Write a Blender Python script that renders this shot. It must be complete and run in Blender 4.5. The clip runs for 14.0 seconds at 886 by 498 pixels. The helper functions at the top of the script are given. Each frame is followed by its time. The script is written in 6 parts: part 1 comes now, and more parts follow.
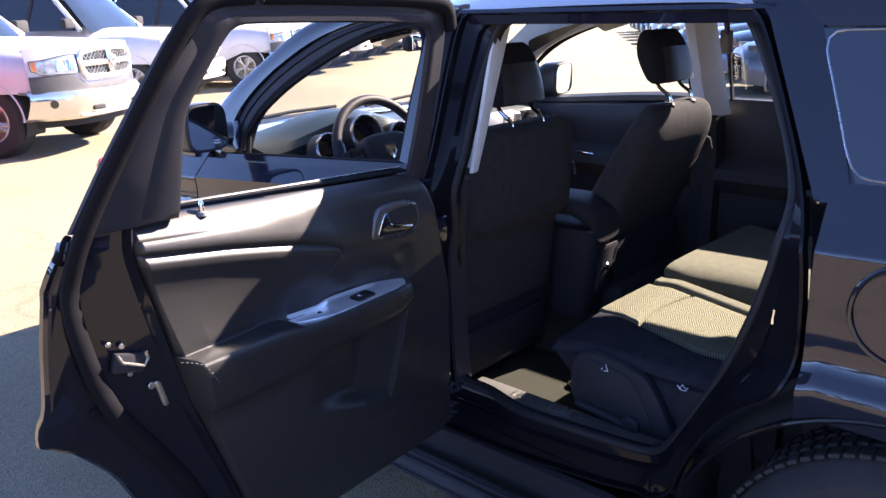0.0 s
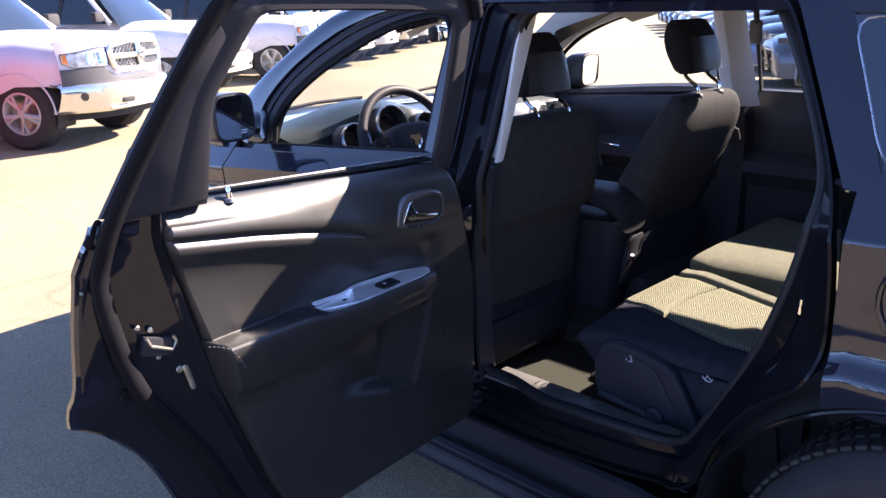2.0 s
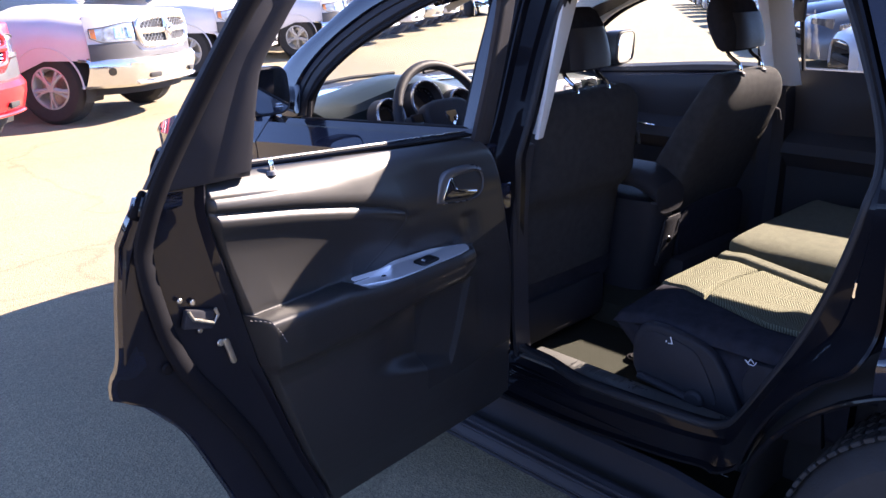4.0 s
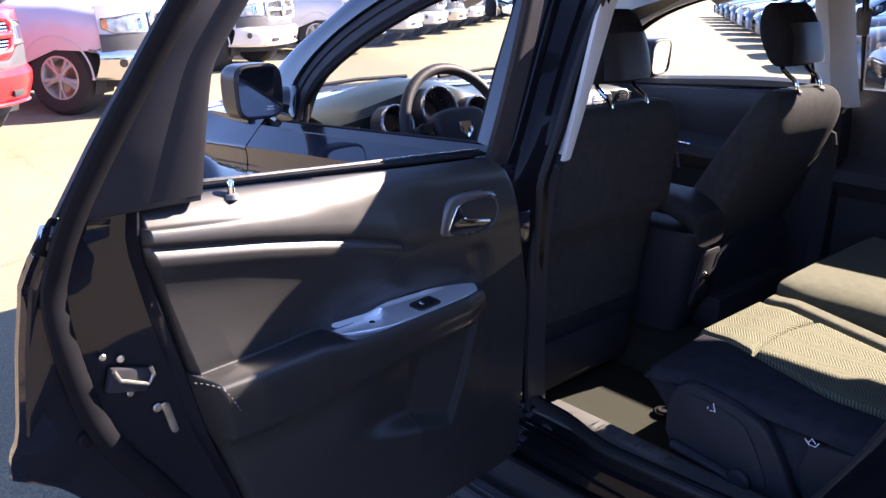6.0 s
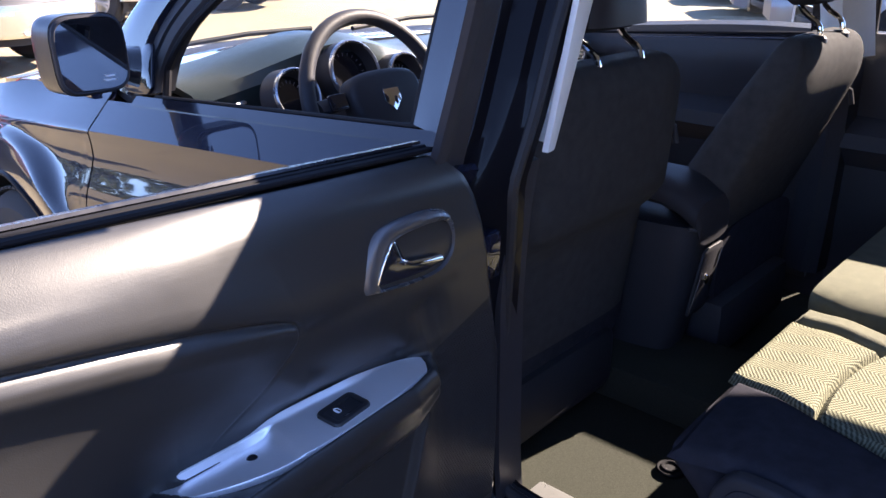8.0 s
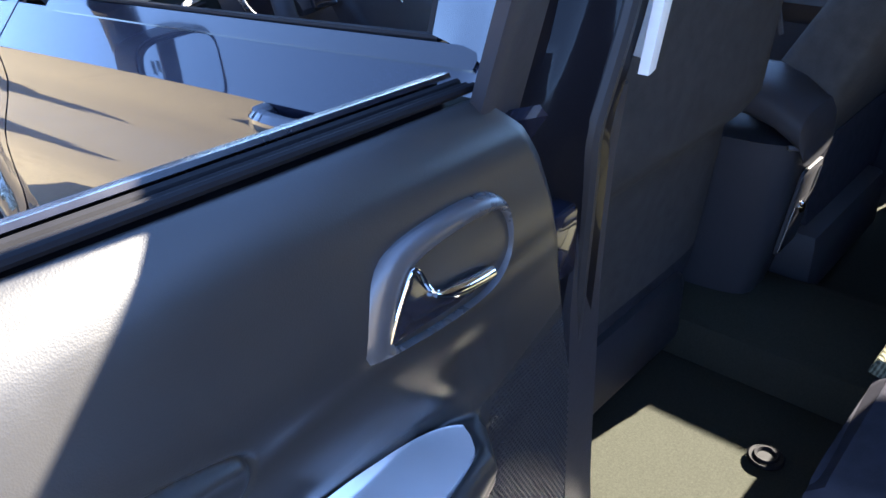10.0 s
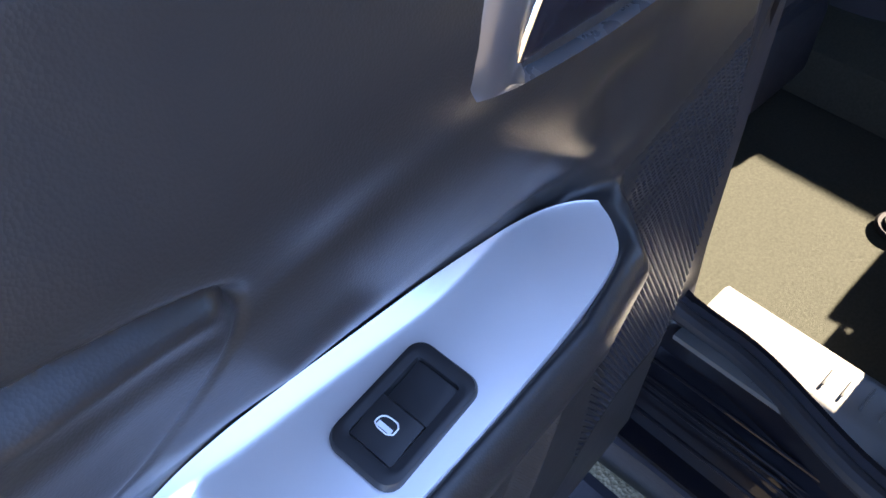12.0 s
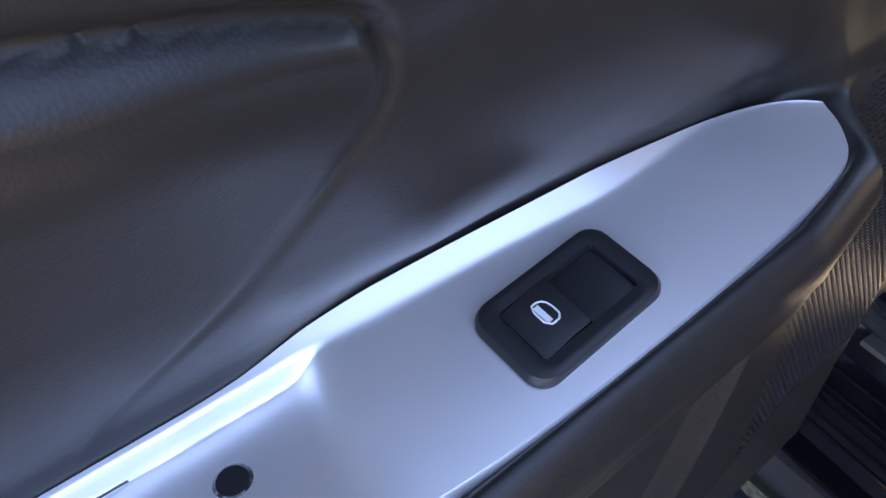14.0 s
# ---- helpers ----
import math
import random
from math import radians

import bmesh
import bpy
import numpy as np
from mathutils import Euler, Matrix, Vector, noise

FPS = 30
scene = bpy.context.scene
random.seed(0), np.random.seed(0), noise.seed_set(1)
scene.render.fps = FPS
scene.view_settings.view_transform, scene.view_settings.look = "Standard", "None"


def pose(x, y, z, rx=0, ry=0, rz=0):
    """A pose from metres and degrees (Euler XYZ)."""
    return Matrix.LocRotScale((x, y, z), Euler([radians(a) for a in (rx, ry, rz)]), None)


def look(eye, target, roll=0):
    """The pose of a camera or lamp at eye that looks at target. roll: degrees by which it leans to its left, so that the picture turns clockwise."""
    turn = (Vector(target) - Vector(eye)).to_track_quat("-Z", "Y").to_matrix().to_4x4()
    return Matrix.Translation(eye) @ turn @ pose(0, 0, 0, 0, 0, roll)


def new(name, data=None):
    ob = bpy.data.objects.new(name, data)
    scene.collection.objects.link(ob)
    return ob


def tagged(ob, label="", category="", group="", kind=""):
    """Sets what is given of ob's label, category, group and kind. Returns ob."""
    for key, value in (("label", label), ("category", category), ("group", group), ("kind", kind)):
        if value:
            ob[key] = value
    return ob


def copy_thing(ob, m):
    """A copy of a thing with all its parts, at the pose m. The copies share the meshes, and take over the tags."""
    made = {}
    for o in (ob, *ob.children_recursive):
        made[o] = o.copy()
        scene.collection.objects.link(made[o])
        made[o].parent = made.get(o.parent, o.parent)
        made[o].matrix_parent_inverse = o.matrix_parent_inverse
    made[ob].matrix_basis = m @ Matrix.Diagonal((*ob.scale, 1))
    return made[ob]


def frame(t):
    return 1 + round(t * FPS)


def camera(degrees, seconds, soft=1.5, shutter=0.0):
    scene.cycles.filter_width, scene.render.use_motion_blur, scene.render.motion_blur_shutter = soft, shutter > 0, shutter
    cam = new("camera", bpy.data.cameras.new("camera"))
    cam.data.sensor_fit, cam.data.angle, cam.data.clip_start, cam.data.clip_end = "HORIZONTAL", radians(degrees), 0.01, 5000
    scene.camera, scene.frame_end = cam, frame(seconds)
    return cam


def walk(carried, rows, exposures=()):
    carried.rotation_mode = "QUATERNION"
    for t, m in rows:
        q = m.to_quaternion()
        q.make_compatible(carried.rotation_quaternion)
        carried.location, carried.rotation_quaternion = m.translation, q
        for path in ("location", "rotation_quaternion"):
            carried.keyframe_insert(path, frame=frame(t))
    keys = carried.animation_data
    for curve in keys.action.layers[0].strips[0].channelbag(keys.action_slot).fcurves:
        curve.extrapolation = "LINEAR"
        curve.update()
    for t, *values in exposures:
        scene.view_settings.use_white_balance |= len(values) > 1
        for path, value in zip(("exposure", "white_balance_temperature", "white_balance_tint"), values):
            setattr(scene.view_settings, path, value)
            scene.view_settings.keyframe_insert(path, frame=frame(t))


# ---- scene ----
# World: x to the car's right, y to its front, z up; the car's middle is x = 0, the open door's hinge y = 0.
cam = camera(56.8, 14.0)
METRES, EYE, TILT, LEAN, TURN = 1.85, 1.49, -16.6, 1.5, -47.3
START = (-2.3155, -1.4267)
ROWS = [
    (0.0, 0.0, 0.0, 0.0, 0.0, 0.0, -0.0),
    (0.5, -0.0015, -0.0012, -0.001, 0.35, -0.0, -0.12),
    (1.0, -0.0014, -0.0002, -0.0036, 1.05, -0.01, -0.3),
    (1.5, -0.0011, -0.002, -0.0057, 1.44, -0.31, -0.42),
    (2.0, 0.0, -0.0026, -0.0065, 1.72, -0.43, -0.36),
    (2.5, -0.0012, -0.0023, -0.0092, 2.09, -0.31, -0.39),
    (3.0, -0.0066, -0.0016, -0.0118, 2.5, -0.62, -0.65),
    (3.5, -0.0137, -0.0024, -0.0124, 3.08, -1.59, -0.86),
    (6.0, -0.0235, 0.1784, 0.0223, 4.26, -1.65, -3.53),
    (6.5, 0.0028, 0.2468, 0.0394, 6.45, -2.53, -4.05),
    (7.0, -0.0139, 0.3406, 0.0554, 5.5, -1.94, -3.31),
    (7.5, -0.0419, 0.434, 0.0767, 0.07, -1.51, -1.33),
    (8.0, -0.0508, 0.5092, 0.0791, -1.16, -4.55, -1.41),
    (10.5, -0.0799, 0.7744, 0.1116, -0.62, -17.11, 0.25),
    (11.0, -0.0985, 0.8081, 0.1027, -0.34, -22.91, -0.78),
    (11.5, -0.0945, 0.8284, 0.0892, -0.96, -27.71, 0.08),
    (12.0, -0.086, 0.8621, 0.0654, 2.85, -32.29, -1.62),
    (12.5, -0.0861, 0.88, 0.0461, 5.67, -34.91, -0.16),
    (13.0, -0.0885, 0.8799, 0.0382, 8.19, -34.9, 1.28),
    (13.5, -0.0949, 0.8775, 0.03, 10.51, -33.86, 0.06),
    (14.0, -0.0912, 0.8709, 0.0242, 14.2, -31.09, -1.33),
]
walk(cam, [(t, pose(*START, EYE, TILT, LEAN, TURN) @ pose(METRES * x, METRES * y, METRES * z, 90 + pitch, roll, yaw)) for t, x, y, z, yaw, pitch, roll in ROWS],
     exposures=[(0.0, 2.82, 6700, 22), (6.0, 2.85, 6700, 22), (8.0, 3.08, 6700, 20), (10.5, 4.28, 6400, 8), (12.0, 4.33, 7400, 15), (13.0, 4.08, 8700, 18), (14.0, 4.02, 9300, 18)])

# ---- light: low sun from the car's right, a clear sky ----
SUN = Vector((1.0, -0.22, 0.66)).normalized()          # towards the sun
world = bpy.data.worlds.new("sky")
scene.world = world
world.use_nodes = True
wn = world.node_tree
wn.nodes.clear()
sky = wn.nodes.new("ShaderNodeTexSky")
sky.sky_type, sky.sun_disc = "NISHITA", False
sky.altitude, sky.air_density, sky.dust_density, sky.ozone_density = 900, 0.40, 0.0, 3.0
sky.sun_elevation = math.asin(SUN.z)
sky.sun_rotation = math.atan2(SUN.x, SUN.y)
sky_bg = wn.nodes.new("ShaderNodeBackground")
sky_bg.inputs["Strength"].default_value = 0.15
sky_out = wn.nodes.new("ShaderNodeOutputWorld")
wn.links.new(sky.outputs[0], sky_bg.inputs[0])
wn.links.new(sky_bg.outputs[0], sky_out.inputs[0])
sun_data = bpy.data.lights.new("sun", "SUN")
sun_data.energy, sun_data.angle, sun_data.color = 5.0, radians(0.5), (1.0, 0.90, 0.75)
sun = new("sun", sun_data)
sun.matrix_world = look((0, 0, 30), Vector((0, 0, 30)) - SUN)

# ---- building tools ----
def part(name, bm, mat, parent=None, label="", smooth=True, sharp=35):
    """Link a bmesh as one mesh object, as a part of parent if there is one."""
    me = bpy.data.meshes.new(name)
    bmesh.ops.recalc_face_normals(bm, faces=bm.faces)
    bm.to_mesh(me)
    bm.free()
    for m in mat if isinstance(mat, (list, tuple)) else [mat]:
        me.materials.append(m)
    if smooth:
        me.shade_smooth()
        me.set_sharp_from_angle(angle=radians(sharp))
    ob = new(name, me)
    if parent is not None:
        ob.parent = parent
    if label:
        ob["label"] = label
    return ob


def thing(name, label, category, place=(0, 0, 0), group="", kind=""):
    ob = new(name)
    ob.location = place
    ob.empty_display_size = 0.1
    return tagged(ob, label, category, group, kind)


def resample(line, n, closed=False):
    """n points at even steps along a polyline."""
    p = np.array(line, float)
    if closed:
        p = np.vstack([p, p[:1]])
    d = np.r_[0, np.cumsum(np.linalg.norm(np.diff(p, axis=0), axis=1))]
    s = np.linspace(0, d[-1], n + 1)[:-1] if closed else np.linspace(0, d[-1], n)
    return np.stack([np.interp(s, d, p[:, k]) for k in range(p.shape[1])], 1)


def smoothed(line, n, rounds=3, closed=False):
    """A polyline with its corners cut, resampled to n points."""
    p = [np.array(q, float) for q in line]
    for _ in range(rounds):
        q = [] if closed else [p[0]]
        for i in range(len(p) if closed else len(p) - 1):
            a, b = p[i], p[(i + 1) % len(p)]
            q += [0.75 * a + 0.25 * b, 0.25 * a + 0.75 * b]
        p = q if closed else q + [p[-1]]
    return resample(p, n, closed)


def sheet(rows, closed_u=False, closed_v=False, bm=None, cap=False):
    """Quads through a grid of points, rows by columns."""
    bm = bm or bmesh.new()
    vs = [[bm.verts.new(tuple(p)) for p in r] for r in rows]
    nu, nv = len(vs), len(vs[0])
    for i in range(nu if closed_u else nu - 1):
        for j in range(nv if closed_v else nv - 1):
            a, b, c, d = vs[i][j], vs[i][(j + 1) % nv], vs[(i + 1) % nu][(j + 1) % nv], vs[(i + 1) % nu][j]
            if len({a, b, c, d}) == 4:
                bm.faces.new((a, b, c, d))
    if cap:
        bm.faces.new(vs[0])
        bm.faces.new(list(reversed(vs[-1])))
    return bm


def thick(bm, t):
    bmesh.ops.recalc_face_normals(bm, faces=bm.faces)
    bmesh.ops.solidify(bm, geom=bm.faces[:], thickness=t)
    return bm


def tube(line, r, n=8, closed=False, bm=None, flat=1.0, axis=None):
    """A round or flattened bar along a line. r may be a list, one radius a point."""
    p = [Vector(q) for q in line]
    k = len(p)
    rr = r if isinstance(r, (list, tuple, np.ndarray)) else [r] * k
    rows = []
    ref = Vector(axis) if axis else None
    prev = None
    for i in range(k):
        a = p[(i - 1) % k] if closed or i else p[0]
        b = p[(i + 1) % k] if closed or i < k - 1 else p[-1]
        t = (b - a).normalized()
        if ref is not None:
            s = ref - t * ref.dot(t)
        elif prev is None:
            s = t.orthogonal()
        else:
            s = prev - t * prev.dot(t)
        s.normalize()
        prev = s
        w = t.cross(s)
        rows.append([p[i] + (s * math.cos(h) + w * math.sin(h) * flat) * rr[i] for h in np.linspace(0, 2 * math.pi, n + 1)[:-1]])
    return sheet(rows, closed_u=closed, closed_v=True, bm=bm, cap=not closed)


def box(cx, cy, cz, sx, sy, sz, bevel=0.0, bm=None, turn=None, seg=2):
    """A bevelled block, given by its middle and its sizes."""
    own = bmesh.new()
    bmesh.ops.create_cube(own, size=1.0)
    bmesh.ops.scale(own, vec=(sx, sy, sz), verts=own.verts)
    if bevel:
        bmesh.ops.bevel(own, geom=own.edges[:], offset=bevel, segments=seg, affect="EDGES", profile=0.5)
    m = Matrix.Translation((cx, cy, cz)) @ (turn.to_4x4() if turn else Matrix())
    own.transform(m)
    return merge(bm, own)


def merge(bm, own):
    if bm is None:
        return own
    me = bpy.data.meshes.new("tmp")
    own.to_mesh(me)
    own.free()
    bm.from_mesh(me)
    bpy.data.meshes.remove(me)
    return bm


def disc(c, axis, r, depth, n=32, bevel=0.0, bm=None):
    """A short cylinder with rounded rims, its middle at c."""
    own = bmesh.new()
    b = min(bevel, depth / 2, r)
    prof = [(0, -depth / 2), (r - b, -depth / 2), (r, -depth / 2 + b), (r, depth / 2 - b), (r - b, depth / 2), (0, depth / 2)]
    own = lathe(prof, n)
    own.transform(Matrix.Translation(c) @ Vector((0, 0, 1)).rotation_difference(Vector(axis)).to_matrix().to_4x4())
    return merge(bm, own)


def lathe(prof, n=32):
    bm = bmesh.new()
    rings = []
    for r, z in prof:
        if r < 1e-6:
            rings.append([bm.verts.new((0, 0, z))])
        else:
            rings.append([bm.verts.new((r * math.cos(a), r * math.sin(a), z)) for a in np.linspace(0, 2 * math.pi, n + 1)[:-1]])
    for a, b in zip(rings, rings[1:]):
        for i in range(n):
            j = (i + 1) % n
            q = [a[i % len(a)], a[j % len(a)], b[j % len(b)], b[i % len(b)]]
            q = [v for k, v in enumerate(q) if v not in q[:k]]
            if len(q) > 2:
                bm.faces.new(q)
    return bm


def slab(outline, place, depth, bevel=0.0, bm=None, seg=2):
    """A flat plate from a 2D outline; place maps (a, b, h) to 3D, h from 0 to depth."""
    own = bmesh.new()
    low = [own.verts.new((a, b, 0)) for a, b in outline]
    f = own.faces.new(low)
    top = bmesh.ops.extrude_face_region(own, geom=[f])
    vs = [v for v in top["geom"] if isinstance(v, bmesh.types.BMVert)]
    bmesh.ops.translate(own, verts=vs, vec=(0, 0, depth))
    if bevel:
        rim = [e for e in own.edges if all(abs(v.co.z - depth) < 1e-7 for v in e.verts)]
        bmesh.ops.bevel(own, geom=rim, offset=bevel, segments=seg, affect="EDGES", profile=0.5)
    bmesh.ops.triangulate(own, faces=[g for g in own.faces if len(g.verts) > 4])
    for v in own.verts:
        v.co = Vector(place(*v.co))
    return merge(bm, own)


def superring(cx, cy, cz, ax, bx, n=28, e=3.0, u=(1, 0, 0), w=(0, 1, 0)):
    """A rounded-rectangle ring of half sizes ax, bx in the plane of u and w."""
    out = []
    for t in np.linspace(0, 2 * math.pi, n + 1)[:-1]:
        c, s = math.cos(t), math.sin(t)
        a = math.copysign(abs(c) ** (2 / e), c) * ax
        b = math.copysign(abs(s) ** (2 / e), s) * bx
        out.append(Vector((cx, cy, cz)) + Vector(u) * a + Vector(w) * b)
    return out


def step(a, b, x):
    t = min(1.0, max(0.0, (x - a) / (b - a)))
    return t * t * (3 - 2 * t)


# ---- materials ----
def material(name, base, rough=0.5, metal=0.0, coat=0.0, vary=0.12, scale=6.0, grain=0.0, grain_scale=300.0, spec=0.5,
             rough_vary=0.08, transmission=0.0, ior=1.45, sheen=0.0, kind="noise", stretch=(1, 1, 1), island=0.0):
    """A procedural surface: the colour varies at two scales, the roughness a little, and a fine relief."""
    m = bpy.data.materials.new(name)
    m.use_nodes = True
    t = m.node_tree
    b = t.nodes["Principled BSDF"]
    tc = t.nodes.new("ShaderNodeTexCoord")
    mp = t.nodes.new("ShaderNodeMapping")
    mp.inputs["Scale"].default_value = stretch
    t.links.new(tc.outputs["Object"], mp.inputs[0])
    n1 = t.nodes.new("ShaderNodeTexNoise")
    n1.inputs["Scale"].default_value, n1.inputs["Detail"].default_value = scale, 6
    n2 = t.nodes.new("ShaderNodeTexNoise")
    n2.inputs["Scale"].default_value, n2.inputs["Detail"].default_value = scale * 14, 3
    for q in (n1, n2):
        t.links.new(mp.outputs[0], q.inputs["Vector"])
    mix = t.nodes.new("ShaderNodeMath")
    mix.operation = "MULTIPLY_ADD"
    mix.inputs[1].default_value = 0.35
    t.links.new(n2.outputs[0], mix.inputs[0])
    t.links.new(n1.outputs[0], mix.inputs[2])
    ramp = t.nodes.new("ShaderNodeValToRGB")
    lo, hi = [max(0.0, c * (1 - vary)) for c in base], [min(1.0, c * (1 + vary)) for c in base]
    ramp.color_ramp.elements[0].color, ramp.color_ramp.elements[1].color = (*lo, 1), (*hi, 1)
    ramp.color_ramp.elements[0].position, ramp.color_ramp.elements[1].position = 0.4, 0.95
    t.links.new(mix.outputs[0], ramp.inputs[0])
    t.links.new(ramp.outputs[0], b.inputs["Base Color"])
    rr = t.nodes.new("ShaderNodeMapRange")
    rr.inputs["From Min"].default_value, rr.inputs["From Max"].default_value = 0.4, 0.95
    rr.inputs["To Min"].default_value, rr.inputs["To Max"].default_value = max(0.02, rough - rough_vary), min(1, rough + rough_vary)
    t.links.new(mix.outputs[0], rr.inputs[0])
    t.links.new(rr.outputs[0], b.inputs["Roughness"])
    b.inputs["Metallic"].default_value, b.inputs["Coat Weight"].default_value = metal, coat
    b.inputs["Coat Roughness"].default_value = 0.03
    b.inputs["Specular IOR Level"].default_value = spec
    b.inputs["Transmission Weight"].default_value, b.inputs["IOR"].default_value = transmission, ior
    if sheen:
        b.inputs["Sheen Weight"].default_value = sheen
    if grain:
        if kind == "voronoi":
            g = t.nodes.new("ShaderNodeTexVoronoi")
        else:
            g = t.nodes.new("ShaderNodeTexNoise")
            g.inputs["Detail"].default_value = 2
        g.inputs["Scale"].default_value = grain_scale
        t.links.new(mp.outputs[0], g.inputs["Vector"])
        bump = t.nodes.new("ShaderNodeBump")
        bump.inputs["Strength"].default_value, bump.inputs["Distance"].default_value = grain, 0.0012
        t.links.new(g.outputs[0], bump.inputs["Height"])
        t.links.new(bump.outputs[0], b.inputs["Normal"])
    return m


def clear_glass(name, tint, rough=0.0):
    """A thin pane: mostly see-through with a mirror sheen at grazing angles."""
    m = bpy.data.materials.new(name)
    m.use_nodes = True
    t = m.node_tree
    t.nodes.clear()
    o = t.nodes.new("ShaderNodeOutputMaterial")
    tr, gl, mx, fr = (t.nodes.new(k) for k in ("ShaderNodeBsdfTransparent", "ShaderNodeBsdfGlossy", "ShaderNodeMixShader", "ShaderNodeLayerWeight"))
    power, scaled = t.nodes.new("ShaderNodeMath"), t.nodes.new("ShaderNodeMath")
    power.operation, power.inputs[1].default_value = "POWER", 5.0
    scaled.operation, scaled.inputs[1].default_value, scaled.inputs[2].default_value = "MULTIPLY_ADD", 0.8, 0.04
    t.links.new(fr.outputs["Facing"], power.inputs[0])
    t.links.new(power.outputs[0], scaled.inputs[0])
    tr.inputs[0].default_value = (*tint, 1)
    gl.inputs["Roughness"].default_value = rough
    t.links.new(scaled.outputs[0], mx.inputs[0])
    t.links.new(tr.outputs[0], mx.inputs[1])
    t.links.new(gl.outputs[0], mx.inputs[2])
    t.links.new(mx.outputs[0], o.inputs[0])
    return m


def herringbone(name, dark, light, pitch, width):
    """Cloth with slanting ribs that change direction from column to column, each rib broken into short stitches."""
    m = bpy.data.materials.new(name)
    m.use_nodes = True
    t = m.node_tree
    b = t.nodes["Principled BSDF"]

    def calc(kind, a, c=None):
        q = t.nodes.new("ShaderNodeMath")
        q.operation = kind
        for k, value in enumerate((a, c)):
            if value is None:
                continue
            if isinstance(value, (int, float)):
                q.inputs[k].default_value = value
            else:
                t.links.new(value, q.inputs[k])
        return q.outputs[0]
    tc = t.nodes.new("ShaderNodeTexCoord")
    xyz = t.nodes.new("ShaderNodeSeparateXYZ")
    t.links.new(tc.outputs["Object"], xyz.inputs[0])
    fold = calc("PINGPONG", calc("ADD", xyz.outputs[0], 5.0), width)
    slant = calc("ADD", xyz.outputs[1], calc("MULTIPLY", fold, 0.62))
    ribs = calc("SINE", calc("MULTIPLY", slant, 2 * math.pi / pitch))
    stitch = calc("SINE", calc("MULTIPLY", calc("SUBTRACT", xyz.outputs[0], calc("MULTIPLY", slant, 0.5)), 2 * math.pi / (pitch * 0.62)))
    n = t.nodes.new("ShaderNodeTexNoise")
    n.inputs["Scale"].default_value = 420
    t.links.new(tc.outputs["Object"], n.inputs["Vector"])
    h = calc("ADD", calc("MULTIPLY", ribs, 0.33), calc("MULTIPLY", stitch, 0.16))
    h = calc("ADD", h, calc("MULTIPLY", n.outputs[0], 0.5))
    ramp = t.nodes.new("ShaderNodeValToRGB")
    ramp.color_ramp.elements[0].color, ramp.color_ramp.elements[1].color = (*dark, 1), (*light, 1)
    ramp.color_ramp.elements[0].position, ramp.color_ramp.elements[1].position = 0.0, 0.5
    t.links.new(h, ramp.inputs[0])
    t.links.new(ramp.outputs[0], b.inputs["Base Color"])
    bump = t.nodes.new("ShaderNodeBump")
    bump.inputs["Strength"].default_value, bump.inputs["Distance"].default_value = 0.7, 0.0016
    t.links.new(h, bump.inputs["Height"])
    t.links.new(bump.outputs[0], b.inputs["Normal"])
    b.inputs["Roughness"].default_value = 0.9
    b.inputs["Specular IOR Level"].default_value = 0.1
    return m


PAINT = material("black_metallic_paint", (0.009, 0.010, 0.019), 0.35, 0.0, 1.0, vary=0.3, scale=900, rough_vary=0.04, spec=0.05)
PAINT.node_tree.nodes["Principled BSDF"].inputs["Coat IOR"].default_value = 1.55
JAMB = material("black_jamb_paint", (0.005, 0.005, 0.007), 0.4, 0.0, 0.2, vary=0.3, scale=900, rough_vary=0.04, spec=0.05)
EDGE_PAINT = material("black_edge_paint", (0.009, 0.009, 0.013), 0.4, 0.0, 0.5, vary=0.3, scale=900, rough_vary=0.04, spec=0.05)
SATIN = material("satin_black_plastic", (0.018, 0.018, 0.020), 0.36, vary=0.06, scale=20)
GLOSS_BLACK = material("gloss_black_plastic", (0.014, 0.014, 0.019), 0.12, coat=0.5, vary=0.1)
BELT_BLACK = material("satin_black_moulding", (0.008, 0.008, 0.012), 0.24, vary=0.1)
SEAL = material("satin_black_weatherstrip", (0.018, 0.018, 0.020), 0.48, vary=0.12, scale=20, spec=0.25)
RUBBER = material("black_rubber", (0.007, 0.007, 0.009), 0.6, vary=0.2, scale=30, spec=0.1)
SCUFF = material("grey_scuff_plate_plastic", (0.075, 0.075, 0.073), 0.32, vary=0.1, scale=20, grain=0.05, grain_scale=700)
BOWL = material("smooth_dark_grey_plastic", (0.12, 0.12, 0.13), 0.45, vary=0.05, scale=10)
BEZEL_SATIN = material("satin_grey_handle_bezel", (0.10, 0.10, 0.108), 0.30, 0.5, vary=0.05, scale=10)
THREAD = material("grey_sewing_thread", (0.20, 0.19, 0.18), 0.8, vary=0.1)
PLASTIC = material("black_grained_plastic", (0.026, 0.026, 0.031), 0.5, vary=0.12, scale=8, grain=0.12, grain_scale=760, kind="voronoi", spec=0.14)
VINYL = material("black_grained_vinyl", (0.020, 0.0195, 0.020), 0.38, vary=0.06, scale=5, grain=0.06, grain_scale=900, kind="voronoi", rough_vary=0.05, spec=0.55)
LEATHERETTE = material("dark_grey_leatherette", (0.030, 0.030, 0.035), 0.45, vary=0.08, scale=5, grain=0.2, grain_scale=620, kind="voronoi", rough_vary=0.05, spec=0.25)
CARPET = material("dark_carpet", (0.030, 0.031, 0.025), 0.95, vary=0.22, scale=260, grain=1.0, grain_scale=900, spec=0.05)
